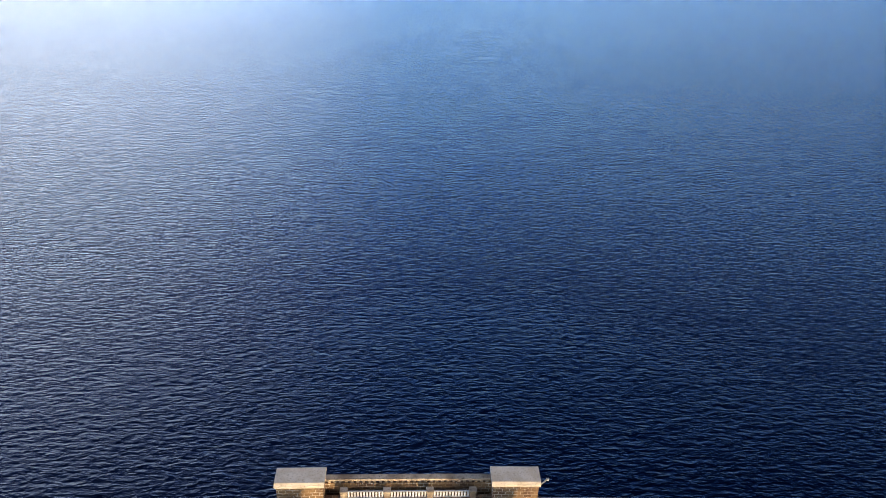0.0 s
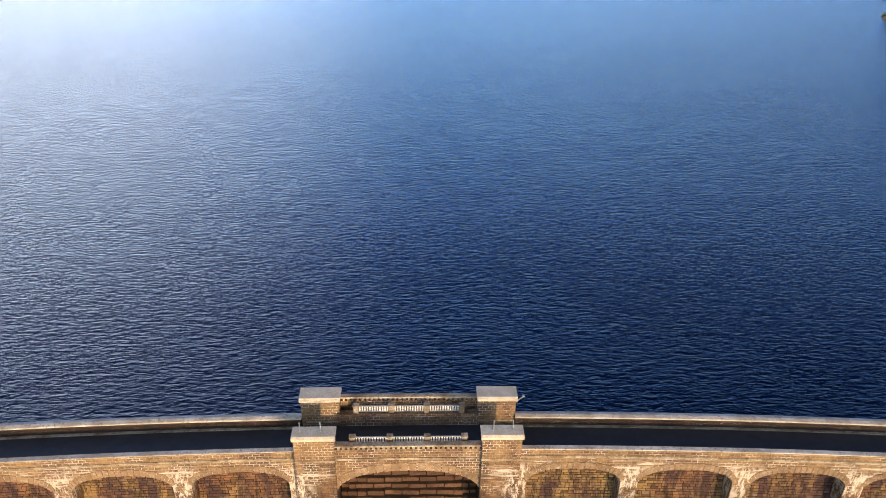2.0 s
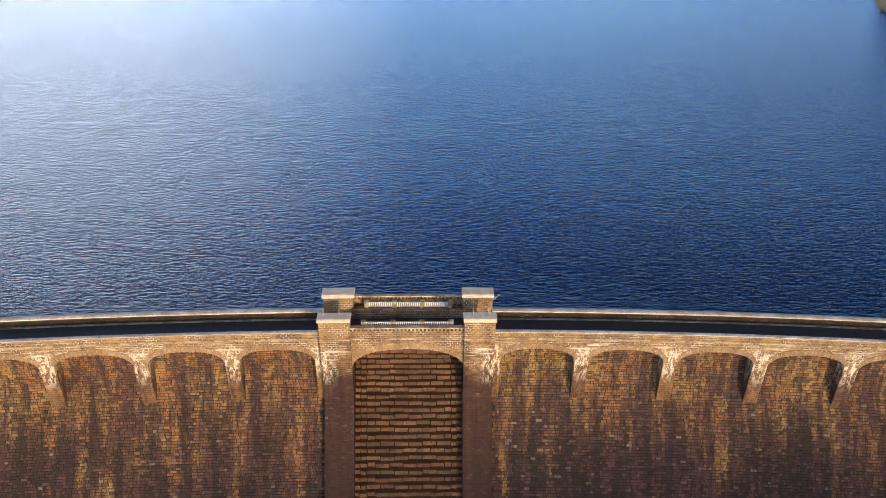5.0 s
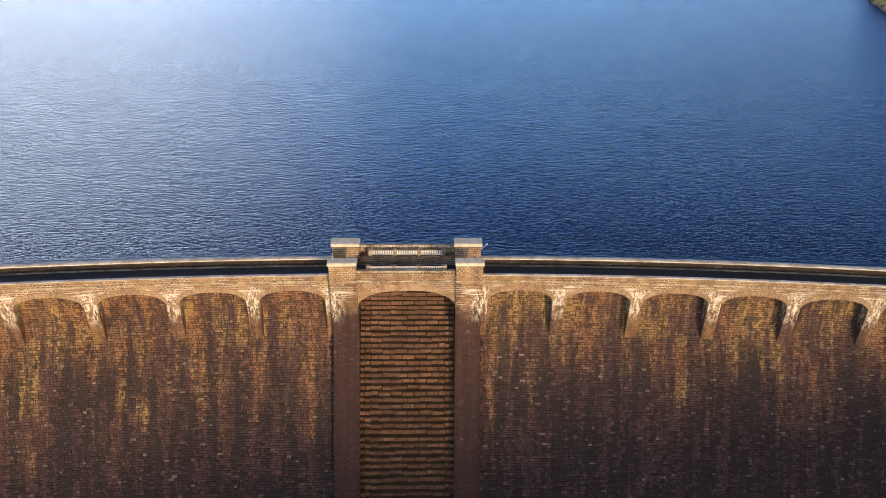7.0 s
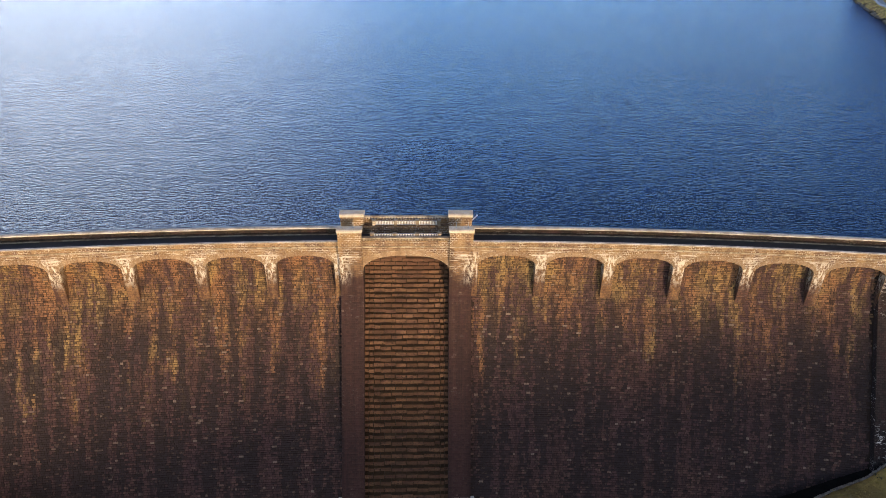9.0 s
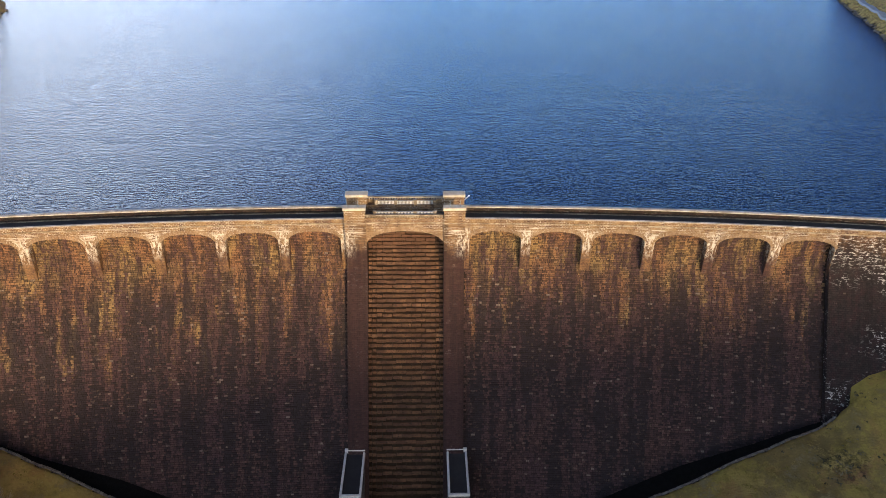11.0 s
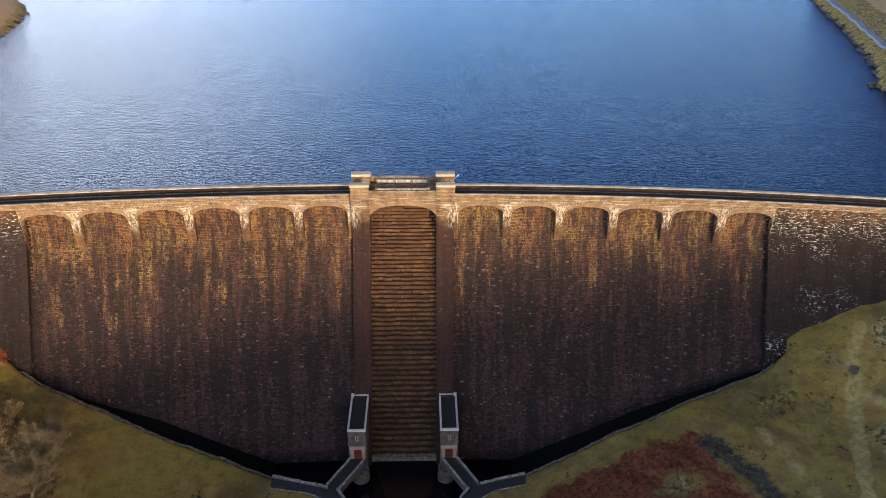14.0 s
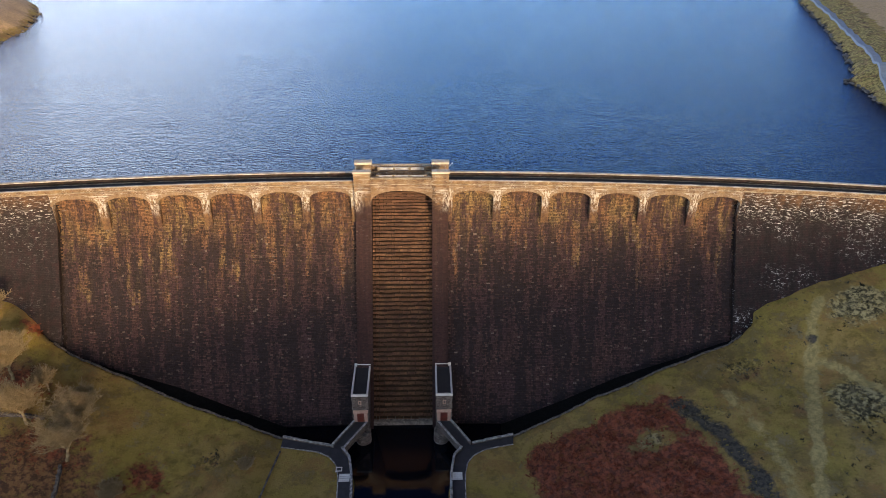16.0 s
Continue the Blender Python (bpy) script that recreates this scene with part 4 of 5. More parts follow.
def wall_run(name, pts, low, top, thick, label, coping=1.1, cop_h=0.22, cop_mat=None):
    """A stone wall along a line with a row of loose coping stones. low and top are functions of place."""
    w = thing(name, (pts[0][0], pts[0][1], top(*pts[0]) - 1), label, "wall", "stone walls at the dam foot", "structure")
    verts, faces, m = [], [], along(pts, 1.5)
    lx, ly = pts[-1]
    m.append((lx, ly, m[-1][2], m[-1][3], 0))
    ox, oy, oz = w.location
    for x, y, dx, dy, _ in m:
        for side, z in ((-1, low(x, y)), (-1, top(x, y)), (1, top(x, y)), (1, low(x, y))):
            verts.append((x - dy * side * thick / 2 - ox, y + dx * side * thick / 2 - oy, z - oz))
    for i in range(len(m) - 1):
        for j in range(4):
            k = (j + 1) % 4
            faces.append((4 * i + j, 4 * i + 4 + j, 4 * i + 4 + k, 4 * i + k))
    n = 4 * (len(m) - 1)
    faces += [(0, 1, 2, 3), (n + 3, n + 2, n + 1, n)]
    coursed(mesh_ob("masonry", verts, faces, M_RUBBLE, w))
    r = random.Random(len(pts) * 7 + round(pts[0][0]))
    for x, y, dx, dy, ln in along(pts, coping):
        cx, cy = x + dx * ln / 2, y + dy * ln / 2
        bm = bmesh.new()
        box(bm, -ln / 2 + 0.03, ln / 2 - 0.03, -thick / 2 - 0.08, thick / 2 + 0.08, 0, cop_h * r.uniform(0.5, 1.5), 0.05)
        zt = top(cx, cy)
        ob = part("coping_stone", bm, cop_mat or M_WALLTOP, w)
        ob.matrix_basis = pose(cx - ox + r.uniform(-0.04, 0.04), cy - oy + r.uniform(-0.04, 0.04), zt - oz - 0.02, r.uniform(-2, 2), -math.degrees(math.atan2(top(cx + dx, cy + dy) - top(cx - dx, cy - dy), 2)) + r.uniform(-2, 2), math.degrees(math.atan2(dy, dx)) + r.uniform(-2, 2))
    return w


bottom = lambda x, y: -3.5
flat_top = lambda x, y: 5.25
WALL_L = [(-29.4, -38.3), (-16.6, -41.6)]
WALL_R = [(27.7, -38.5), (17.2, -41.2)]
QUAY_L = [(-14.6, -42.0), (-12.5, -45.0), (-11.6, -49.7), (-11.0, -57.3), (-11.0, -75)]
QUAY_R = [(14.7, -42.3), (12.7, -45.0), (11.7, -51.0), (11.5, -57.8), (11.5, -75)]
for pts in (WALL_L, WALL_R, QUAY_L, QUAY_R):
    wall_run("retaining_wall", pts, bottom, flat_top, 0.42, "low grey rubble wall with loose pale coping stones")
for pts in ([(-87.6, -22.6), (-29.4, -38.3)], [(87.4, -23.0), (27.7, -38.5)]):
    wall_run("toe_wall", pts, lambda x, y: float(open_ground(np.array([x]), np.array([y]))[0]) - 6, lambda x, y: float(open_ground(np.array([x]), np.array([y]))[0]) + 0.08, 0.34, "grey stone edging wall along the dam foot", 1.6, 0.14, M_RUBBLE)

# dark paths behind the quays
INNER_L = [(-29.5, -41.3), (-20.5, -43.0), (-17.3, -44.7), (-15.4, -47.3), (-14.6, -51), (-14.2, -57.2), (-14.2, -75)]
OUTER_L = [(-29.4, -38.5), (-16.6, -41.9), (-15.3, -42.2), (-12.8, -45.2), (-11.9, -49.8), (-11.3, -57.3), (-11.3, -75)]
INNER_R = [(27.4, -41.4), (20.4, -43.0), (17.4, -44.8), (15.7, -47.4), (15.0, -51), (14.8, -57.8), (14.8, -75)]
OUTER_R = [(27.7, -38.7), (17.2, -41.5), (15.3, -42.4), (13.0, -45.1), (12.0, -51), (11.8, -57.8), (11.8, -75)]


def ribbon(name, a, b, z, mat, label, thick=0.4):
    n = len(a)
    verts = [(x, y, z) for x, y in a] + [(x, y, z) for x, y in b] + [(x, y, z - thick) for x, y in a] + [(x, y, z - thick) for x, y in b]
    faces = []
    for i in range(n - 1):
        faces += [(i, i + 1, n + i + 1, n + i), (2 * n + i, 3 * n + i, 3 * n + i + 1, 2 * n + i + 1), (i, 2 * n + i, 2 * n + i + 1, i + 1), (n + i, n + i + 1, 3 * n + i + 1, 3 * n + i)]
    faces += [(0, n, 3 * n, 2 * n), (n - 1, 3 * n - 1, 4 * n - 1, 2 * n - 1)]
    return tagged(mesh_ob(name, verts, faces, mat), label, "path", kind="structure")


for a, b in ((INNER_L, OUTER_L), (OUTER_R, INNER_R)):
    ribbon("path", a, b, 4.85, M_ASPHALT, "dark asphalt path beside the pool wall")
for pts in (INNER_L, INNER_R):
    e = wall_run("path_edging", pts, lambda x, y: 4.2, lambda x, y: 4.82, 0.14, "thin pale stone edging between path and grass", 2.0, 0.1)
for sign in (-1, 1):
    st = thing("path_steps", (sign * 13.1, -51.2, 4.85), "short flight of pale stone path steps", "steps", "path steps")
    for i in range(4):
        bm = bmesh.new()
        box(bm, -1.25, 1.25, -0.26, 0.26, -0.1, 0.1 + 0.02 * i, 0.02)
        part("step", bm, M_WHITE, st).location = (0, 0.55 * i - 0.8, 0)
fr = thing("pit_frame", (-14.6, -48.6, 4.7), "small square pale stone pit surround in the grass", "pit frame")
for x, y, w, d in ((0, 0.55, 1.5, 0.2), (0, -0.55, 1.5, 0.2), (-0.65, 0, 0.2, 0.9), (0.65, 0, 0.2, 0.9)):
    bm = bmesh.new()
    box(bm, x - w / 2, x + w / 2, y - d / 2, y + d / 2, -0.2, 0.3, 0.02)
    part("kerbstone", bm, M_WHITE, fr)


# ---- valve houses ----
def valve_house(sign):
    h = thing("valve_house", (sign * 10.55, -27.7, 4.6), "flat-roofed stone valve house with a red door", "valve house", "valve houses")
    wx, y0, y1, top = 2.0, -5.5, 5.6, 9.0
    bm = bmesh.new()
    box(bm, -wx, wx, y0, y1 + 1.5, -7.5, top)
    coursed(part("masonry", bm, M_HOUSE, h))
    for x0, x1, a, b in ((-wx - 0.12, -wx + 0.32, y0 - 0.12, y1), (wx - 0.32, wx + 0.12, y0 - 0.12, y1), (-wx + 0.322, wx - 0.322, y0 - 0.12, y0 + 0.34)):
        bm = bmesh.new()
        box(bm, x0, x1, a, b, top - 0.2, top + 0.42, 0.04)
        part("roof_parapet", bm, M_WHITE, h)
    bm = bmesh.new()
    box(bm, -wx - 0.1, wx + 0.1, y1 + 0.003, y1 + 0.62, top - 0.2, top + 0.85, 0.05)
    part("back_ledge", bm, M_WHITE, h)
    bm = bmesh.new()
    box(bm, -wx + 0.323, wx - 0.323, y0 + 0.343, y1, top, top + 0.06)
    part("roof", bm, M_FELT, h, "flat dark felt roof")
    f = y0 - 0.004
    # doorway with a pink stone surround
    for x0, x1, z0, z1 in ((-1.7, -0.9, 0.4, 3.3), (0.9, 1.7, 0.4, 3.3), (-1.85, 1.85, 3.303, 4.3)):
        bm = bmesh.new()
        box(bm, x0, x1, f - 0.16, f, z0, z1, 0.02)
        part("door_surround", bm, M_PINK, h, "pale pink sandstone door surround")
    bm = bmesh.new()
    box(bm, -0.88, 0.88, f - 0.06, f, 0.4, 3.3)
    door = part("door", bm, M_DOOR, h, "dark red painted door")
    for x in (-0.44, 0.44):
        for z in (0.7, 2.0):
            bm = bmesh.new()
            box(bm, x - 0.32, x + 0.32, f - 0.085, f - 0.061, z, z + 1.05, 0.01)
            part("panel", bm, M_DOOR, door)
    bm = bmesh.new()
    box(bm, -0.35, 0.35, f - 0.1, f, 6.1, 7.4, 0.02)
    w = part("window", bm, M_PINK, h, "narrow pale stone slit window")
    bm = bmesh.new()
    box(bm, -0.14, 0.14, f - 0.112, f - 0.101, 6.3, 7.2)
    part("pane", bm, M_FELT, w)
    for z in (2.0, 5.0, 8.0):
        for x in (-wx, wx):
            bm = bmesh.new()
            box(bm, x - 0.08, x + 0.08, y0 - 0.06, y0 + 0.7, z - 0.45, z + 0.45, 0.03)
            part("quoin", bm, M_RUBBLE, h)
    for z0, n in ((4.6, 9),):
        bm = bmesh.new()
        box(bm, -wx - 0.06, wx + 0.06, y0 - 0.06, y0 - 0.002, z0, z0 + 0.25, 0.02)
        part("band", bm, M_RUBBLE, h)
    return h


for sign in (-1, 1):
    valve_house(sign)
    # footbridge from the house to the quay
    a, b = (sign * 10.55, -33.3), (sign * 15.6, -41.9)
    fb = thing("footbridge", (a[0], a[1], 4.6), "narrow stone footbridge with rubble parapets", "footbridge", "footbridges")
    dx, dy = b[0] - a[0], b[1] - a[1]
    ln = math.hypot(dx, dy)
    spin = pose(0, 0, 0, 0, 0, math.degrees(math.atan2(dy, dx)))
    bm = bmesh.new()
    box(bm, -0.6, ln + 0.4, -1.3, 1.3, -1.2, 0.2, 0, spin)
    part("deck", bm, M_ASPHALT, fb)
    for side in (-1, 1):
        bm = bmesh.new()
        box(bm, -0.4, ln - 0.1, side * 1.5 - 0.2, side * 1.5 + 0.2, -1.2, 0.75, 0, spin)
        p = coursed(part("parapet", bm, M_RUBBLE, fb))
        for i in range(10):
            bm = bmesh.new()
            x0 = -0.4 + (ln + 0.3) * i / 10
            box(bm, x0 + 0.03, x0 + (ln + 0.3) / 10 - 0.03, side * 1.5 - 0.27, side * 1.5 + 0.27, 0.74, 0.93, 0.04, spin)
            part("coping_stone", bm, M_WALLTOP, p)
    bp = thing("round_pier", (sign * 9.9, -34.9, -3), "round rubble stone pier standing in the pool", "pier", "round piers")
    bm = bmesh.new()
    bmesh.ops.create_cone(bm, cap_ends=True, segments=20, radius1=2.1, radius2=1.9, depth=6.2, matrix=Matrix.Translation((0, 0, 3.1)))
    coursed(part("shaft", bm, M_RUBBLE, bp))
    r = random.Random(3)
    for i in range(11):
        t = 2 * math.pi * i / 11
        bm = bmesh.new()
        box(bm, -0.5, 0.5, -0.35, 0.35, 0, 0.45 * r.uniform(0.7, 1.4), 0.08)
        part("cap_stone", bm, M_RUBBLE, bp).matrix_basis = pose(1.55 * math.cos(t), 1.55 * math.sin(t), 6.15, 0, 0, math.degrees(t) + 90)

# ---- trees: bare winter crowns ----
def bare_tree(name, x, y, tall, spread, seed, label, twigs=900, lean=0.0, base=None):
    r = random.Random(seed)
    z0 = height(x, y) - 0.3 if base is None else base
    tree = thing(name, (x, y, z0), label, "tree", "bare trees below the dam")

    def tube(verts, faces, a, b, ra, rb, n):
        d = (b - a).normalized()
        u = d.orthogonal().normalized()
        w = d.cross(u)
        k = len(verts)
        for p, rad in ((a, ra), (b, rb)):
            for i in range(n):
                t = 2 * math.pi * i / n
                verts.append(tuple(p + (u * math.cos(t) + w * math.sin(t)) * rad))
        for i in range(n):
            j = (i + 1) % n
            faces.append((k + i, k + j, k + n + j, k + n + i))

    tv, tf, cv, cf = [], [], [], []
    fork = tall * 0.28
    p = Vector((0, 0, 0))
    for i in range(5):
        q = Vector((lean * tall * (i + 1) / 12 + r.uniform(-0.1, 0.1), r.uniform(-0.1, 0.1), fork * (i + 1) / 5))
        tube(tv, tf, p, q, tall * 0.026 * (1.25 - i * 0.1), tall * 0.026 * (1.15 - i * 0.1), 8)
        p = q
    tips = []

    def grow(a, d, ln, rad, level):
        steps = 3 if level < 4 else 2
        for i in range(steps):
            d = (d + Vector((r.uniform(-1, 1), r.uniform(-1, 1), r.uniform(-0.5, 0.9))) * 0.20).normalized()
            b = a + d * ln / steps
            ra, rb = rad * (1 - 0.22 * i), rad * (1 - 0.22 * (i + 1))
            if level < 2:
                tube(tv, tf, a, b, ra, rb, 5 if level else 6)
            else:
                tube(cv, cf, a, b, ra, rb, 3)
            a = b
            if level < 4 and i >= 0:
                for _ in range(3):
                    side = Vector((r.uniform(-1, 1), r.uniform(-1, 1), r.uniform(-0.25, 0.8)))
                    nd = (d * 0.6 + side * 0.95).normalized()
                    if level < 3 or r.random() < twigs / 900:
                        grow(a, nd, ln * r.uniform(0.45, 0.66), max(rb * 0.6, 0.042), level + 1)

    limbs = 10
    for i in range(limbs):
        t = 2 * math.pi * (i + r.uniform(-0.3, 0.3)) / limbs
        d = Vector((math.cos(t) * spread / tall * 1.5, math.sin(t) * spread / tall * 1.5, 1.0)).normalized()
        grow(p, d, tall * 0.42 * r.uniform(0.85, 1.1), tall * 0.017, 1)
    mesh_ob("trunk", tv, tf, M_BARK, tree)
    mesh_ob("crown", cv, cf, M_BARK, tree, label="fine tangle of pale bare twigs")
    return tree


bare_tree("tree", -74.9, -50.8, 14.0, 6.5, 11, "large bare broadleaf tree with pale brown twigs", 1100, 0.2)
bare_tree("tree", -74.6, -42.5, 11.5, 5.2, 12, "rounded bare tree with dense olive twigs", 900)
bare_tree("tree", -85.5, -44.3, 12.5, 4.5, 18, "bare tree with an orange trunk over reddish undergrowth", 800)
bare_tree("tree", -92.0, -34.5, 13.0, 5.5, 13, "bare olive-brown tree beside the dam wall", 900)
bare_tree("tree", -99.0, -27.0, 11.0, 6.5, 17, "bare pale tree beside the dam wall", 800)
bare_tree("sapling", -84.1, -35.2, 7.0, 2.4, 14, "slender bare sapling on the grass bank", 350)
bare_tree("bush", -63.0, -58.0, 5.0, 4.0, 15, "low grey-green leafless bush", 900)
bare_tree("bush", -36.0, -48.8, 3.4, 3.4, 16, "low grey leafless thorn bush on grass", 700)

# ruined field walls under the trees, and the low bank that bounds the lawn
on_land = lambda lift: (lambda x, y: height(x, y) + lift)
wall_run("field_wall", [(-75.4, -52.6), (-74.6, -57.0), (-74.0, -64.0)], on_land(-0.6), on_land(0.75), 0.5, "ruined mossy dry-stone field wall under trees", 0.8, 0.3, M_RUBBLE)
wall_run("field_wall", [(-82.5, -42.2), (-88.0, -43.2), (-97.0, -44.6)], on_land(-0.6), on_land(0.65), 0.5, "ruined mossy dry-stone field wall under trees", 0.8, 0.3, M_RUBBLE)
wall_run("field_wall", [(-29.4, -42.4), (-30.5, -49.7), (-31.5, -57.1), (-33.0, -70.0)], on_land(-0.6), on_land(0.22), 0.3, "low dark stone edging beside the lawn", 0.9, 0.12, M_RUBBLE)


# ---- low growth, scattered ----
def scatter(name, count, seed, keep, size, mat, label, category, x0, x1, y0, y1, blades=7, flat=0.7):
    """Ragged tufts of little leaves, kept where keep(x, y) says."""
    r = np.random.RandomState(seed)
    xs, ys = r.uniform(x0, x1, count * 6), r.uniform(y0, y1, count * 6)
    ok = keep(xs, ys, r.uniform(0, 1, count * 6)) & ~inside(xs, ys, TRENCH)
    xs, ys = xs[ok][:count], ys[ok][:count]
    zs = ground_height(xs, ys)
    n = len(xs)
    s = r.uniform(size[0], size[1], n)
    base = np.stack([xs, ys, zs], -1)[:, None, None, :]
    a = r.uniform(0, 2 * math.pi, (n, blades))
    rad = r.uniform(0.1, 0.75, (n, blades)) * s[:, None]
    lift = r.uniform(0.15, 0.9, (n, blades)) * s[:, None] * flat
    c = np.stack([np.cos(a) * rad, np.sin(a) * rad, lift], -1)
    v = r.normal(0, 1, (n, blades, 4, 3)) * (s * 0.26)[:, None, None, None]
    v[..., 2] *= 0.7
    pts = (base + c[:, :, None, :] + v).reshape(-1, 3)
    k = np.arange(n * blades) * 4
    faces = np.concatenate([np.stack([k, k + 1, k + 2], -1), np.stack([k + 1, k + 3, k + 2], -1)])
    ob = mesh_ob(name, pts.tolist(), faces.tolist(), mat)
    return tagged(ob, label, category, kind="stuff")


def field(key):
    """Looks a ground mask up at any place."""
    grid = masks[key]

    def at_place(x, y):
        i = np.clip(np.searchsorted(gx, x), 0, nx - 1)
        j = np.clip(np.searchsorted(gy, y), 0, ny - 1)
        return grid[j, i]
    return at_place


br_at, ro_at, tr_at, th_at = field("bracken"), field("rough"), field("track"), field("thicket")
clump = lambda x, y, k, s: 0.5 + 0.5 * wave(x, y, k, s)
scatter("bracken", 5200, 5, lambda x, y, u: (br_at(x, y) * (0.35 + 0.65 * clump(x, y, 0.35, 2.0)) > u * 0.8 + 0.1) & (y < -20), (0.35, 0.85), M_BRACKEN, "rust-red dead bracken covering the slope", "bracken", -105, 100, -85, -20)
scatter("heather", 5600, 6, lambda x, y, u: (np.maximum(ro_at(x, y), th_at(x, y)) * clump(x, y, 0.45, 4.0) > u * 0.55 + 0.12) & (tr_at(x, y) < 0.2) & (y < -15), (0.3, 0.75), M_HEATHER, "dark low heather and rush clumps in grass", "heather", -115, 135, -85, -15)
scatter("tussocks", 5200, 7, lambda x, y, u: (clump(x, y, 0.25, 6.0) > u * 0.8 + 0.2) & (np.abs(x) > 31) & (br_at(x, y) < 0.3) & (tr_at(x, y) < 0.4), (0.2, 0.5), M_TUSSOCK, "pale dry grass tussocks on the slopes", "grass", -115, 135, -85, -18, 5, 0.8)

# ---- the far shore: rocks, a road and its verge ----
def shore_rocks():
    r = random.Random(21)
    verts, faces = [], []
    for i in range(420):
        y = r.uniform(84, 330)
        right = r.random() < 0.75
        edge = float(shore_right(np.array(y))) if right else float(shore_left(np.array(y)))
        x = edge + (1 if right else -1) * r.gauss(0.4, 1.0)
        s = r.uniform(0.3, 1.2)
        c = Vector((x, y, LAKE + 0.1 + 0.25 * s))
        bm = bmesh.new()
        bmesh.ops.create_icosphere(bm, subdivisions=1, radius=s)
        k = len(verts)
        for v in bm.verts:
            q = v.co * r.uniform(0.7, 1.25)
            verts.append((c.x + q.x, c.y + q.y * 1.2, c.z + q.z * 0.55))
        faces += [tuple(k + v.index for v in f.verts) for f in bm.faces]
        bm.free()
    return tagged(mesh_ob("shore_rocks", verts, faces, M_RUBBLE), "dark boulders along the waterline", "rocks", kind="stuff")


shore_rocks()
SHORE_ROAD = [(186, 88), (198.3, 117), (210.5, 145), (223.8, 185), (240.4, 235), (253.6, 280), (271, 330), (302, 372), (350, 420)]


def shore_road():
    m = along(SHORE_ROAD, 4.0)
    verts, faces = [], []
    for x, y, dx, dy, _ in m:
        z = max(height(x, y), height(x + dy * 2, y - dx * 2), height(x - dy * 2, y + dx * 2)) + 0.25
        for side, dz in ((-1.9, -0.9), (-1.6, 0), (1.6, 0), (1.9, -0.9)):
            verts.append((x + dy * side, y - dx * side, z + dz))
    for i in range(len(m) - 1):
        for j in range(3):
            faces.append((4 * i + j, 4 * i + j + 1, 4 * i + 5 + j, 4 * i + 4 + j))
    return tagged(mesh_ob("shore_road", verts, faces, M_ROADGREY), "pale grey lane above the reservoir shore", "road", kind="structure")


shore_road()

# ---- the blocks of the battered face: the nearest ones singly, the rest as one ----
def block_grid(sign):
    """Courses of rough blocks: middles, half widths and half heights along and up the wall."""
    r = np.random.RandomState(31 if sign > 0 else 32)
    out = []
    z = 0.5
    while z < 54.0:
        dz = r.uniform(0.30, 0.42)
        n = 160
        w = r.uniform(0.42, 1.05, n)
        edge = TOWER_OUT + 0.05 - r.uniform(0, 0.5) + np.concatenate([[0], np.cumsum(w)])
        mid, half = (edge[:-1] + edge[1:]) / 2, w / 2
        foot = np.interp(mid, [12, 28, 42.6, 57.5, 72, 84, 91], [-3, 0.2, 5.0, 10.2, 14.2, 18.0, 19.6]) - (2.8 if sign < 0 else 0.0)
        bay = (mid - FIRST) % PITCH
        behind = (z > 45.6) & (bay > BAY + 0.4) & (bay < PITCH - 0.4)
        ok = (mid + half < BAY_END + 0.05) & (z > foot) & ~behind & (mid - half > TOWER_OUT - 0.3)
        m = mid[ok]
        out.append(np.stack([sign * m, np.full(m.shape, z + dz / 2), half[ok], np.full(m.shape, dz / 2)], -1))
        z += dz
    return np.concatenate(out), r


FACE_Z = np.array(ZS[:-1] + [53, 56], float)
FACE_OFF = np.array([panel_face(v) for v in FACE_Z])


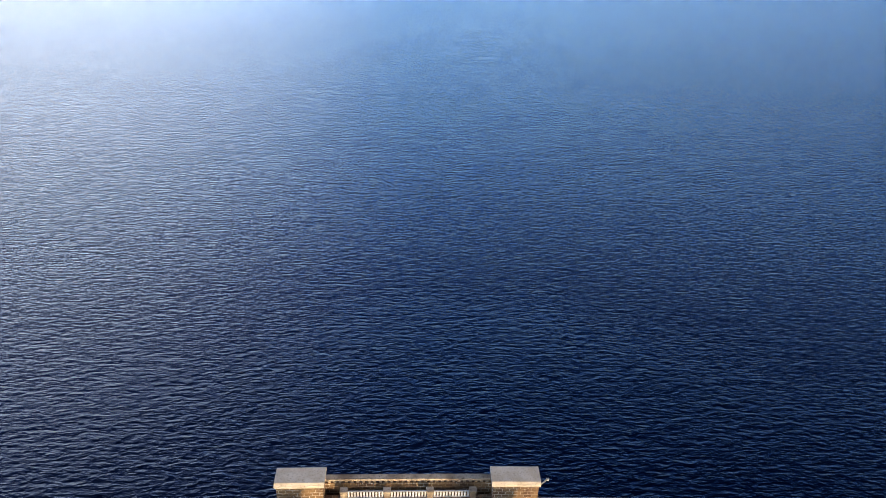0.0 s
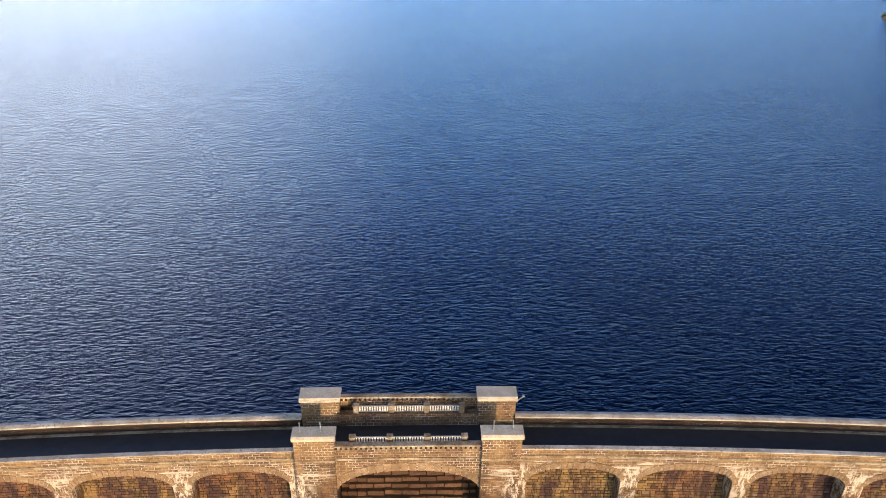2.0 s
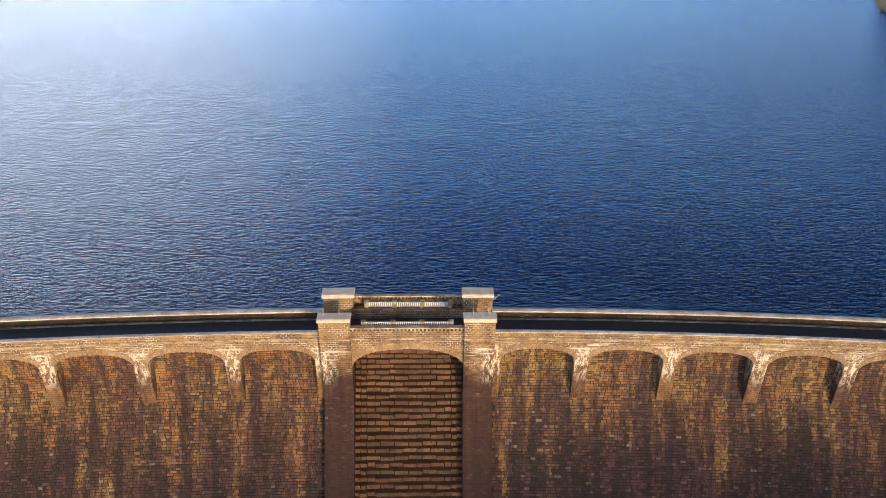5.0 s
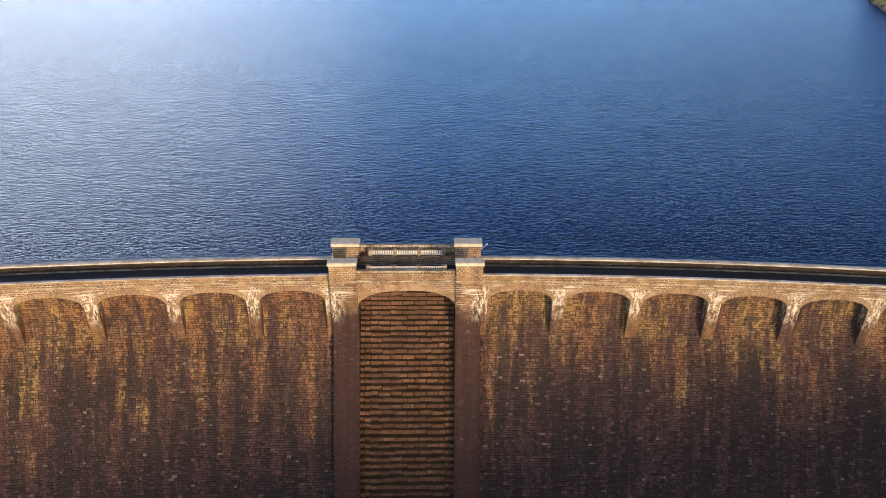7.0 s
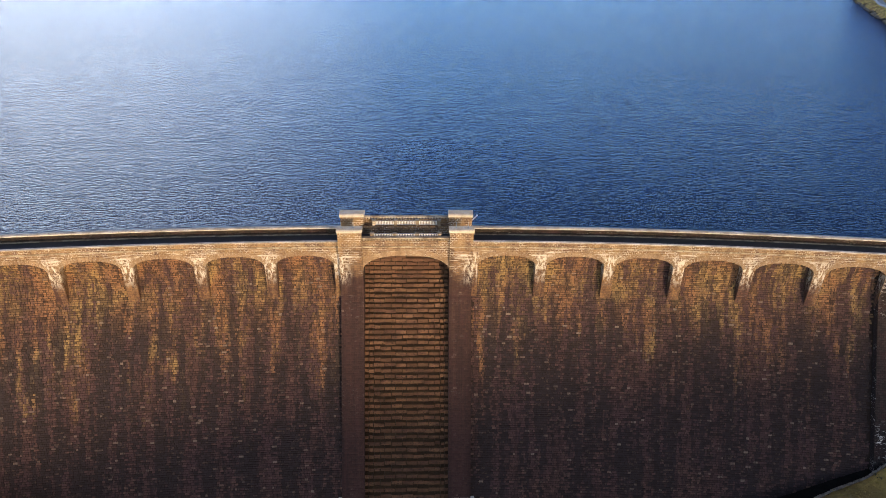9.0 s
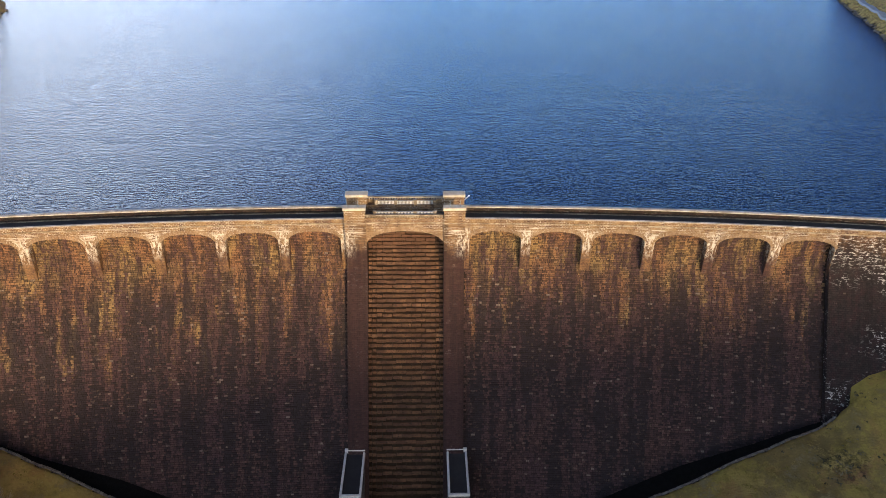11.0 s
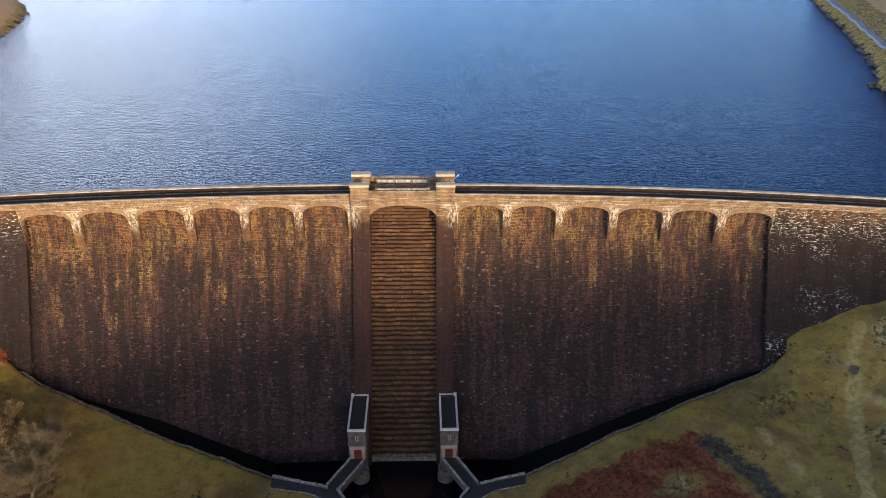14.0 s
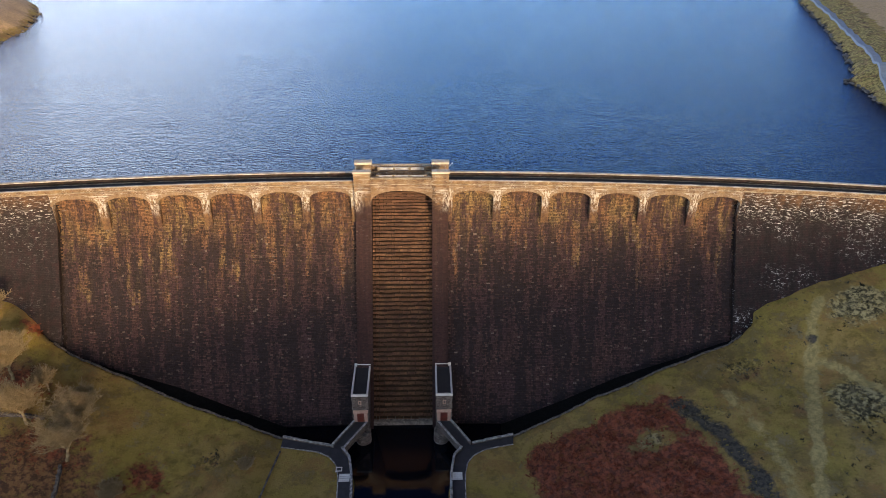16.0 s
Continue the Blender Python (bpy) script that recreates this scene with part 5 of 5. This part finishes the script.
def block_verts(g, r):
    """Eight corners for each block: four in the joint, four on the rough front."""
    n = len(g)
    k = np.array([[-1, -1], [1, -1], [1, 1], [-1, 1]], float)
    gap = np.array([0.024, 0.016])
    proud = r.uniform(0.02, 0.075, (n, 1))
    rings = []
    for inset, lift in ((0.0, -0.03), (0.02, None)):
        h = g[:, None, 2:4] - gap - inset
        c = g[:, None, 0:2] + k[None] * h
        p = np.full((n, 4), lift) if lift is not None else proud + r.uniform(-0.025, 0.025, (n, 4))
        if lift is None:
            c = c + r.uniform(-0.045, 0.045, c.shape) * np.array([1.0, 0.7])
        off = np.interp(c[..., 1], FACE_Z, FACE_OFF) - p
        a = c[..., 0] / R
        rings.append((np.stack([(R + off) * np.sin(a), (R + off) * np.cos(a) - R, c[..., 1] + 0.5 * np.maximum(p, 0)], -1), c))
    return np.concatenate([rings[0][0], rings[1][0]], 1), np.concatenate([rings[0][1], rings[1][1]], 1)


BLOCK_FACES = np.array([[4, 5, 6, 7], [0, 1, 5, 4], [1, 2, 6, 5], [2, 3, 7, 6], [3, 0, 4, 7]])


def block_mesh(name, v, uv, mids, parent):
    n = len(v)
    faces = (BLOCK_FACES[None] + 8 * np.arange(n)[:, None, None]).reshape(-1, 4)
    ob = mesh_ob(name, v.reshape(-1, 3).tolist(), faces.tolist(), M_BLOCK, parent, uv[:, BLOCK_FACES].reshape(-1, 2) + np.array([500.0, 0.0]))
    layer = ob.data.uv_layers.new(name="cell")
    layer.data.foreach_set("uv", np.repeat(mids + np.array([500.0, 0.0]), 20, axis=0).astype(np.float32).ravel())
    return ob


for sign, wall in zip((-1, 1), [ob for ob in dam.children if ob.name.startswith("battered_wall")]):
    g, r = block_grid(sign)
    v, uv = block_verts(g, r)
    near = (np.abs(g[:, 0]) < FIRST + BAY) & (g[:, 1] > 50.4)
    near &= np.cumsum(near) <= 150
    for i in np.nonzero(near)[0]:
        block_mesh("stone", v[i:i + 1], uv[i:i + 1], g[i:i + 1, :2], wall)
    tagged(block_mesh("wall_stones", v[~near], uv[~near], g[~near, :2], wall), kind="stuff")
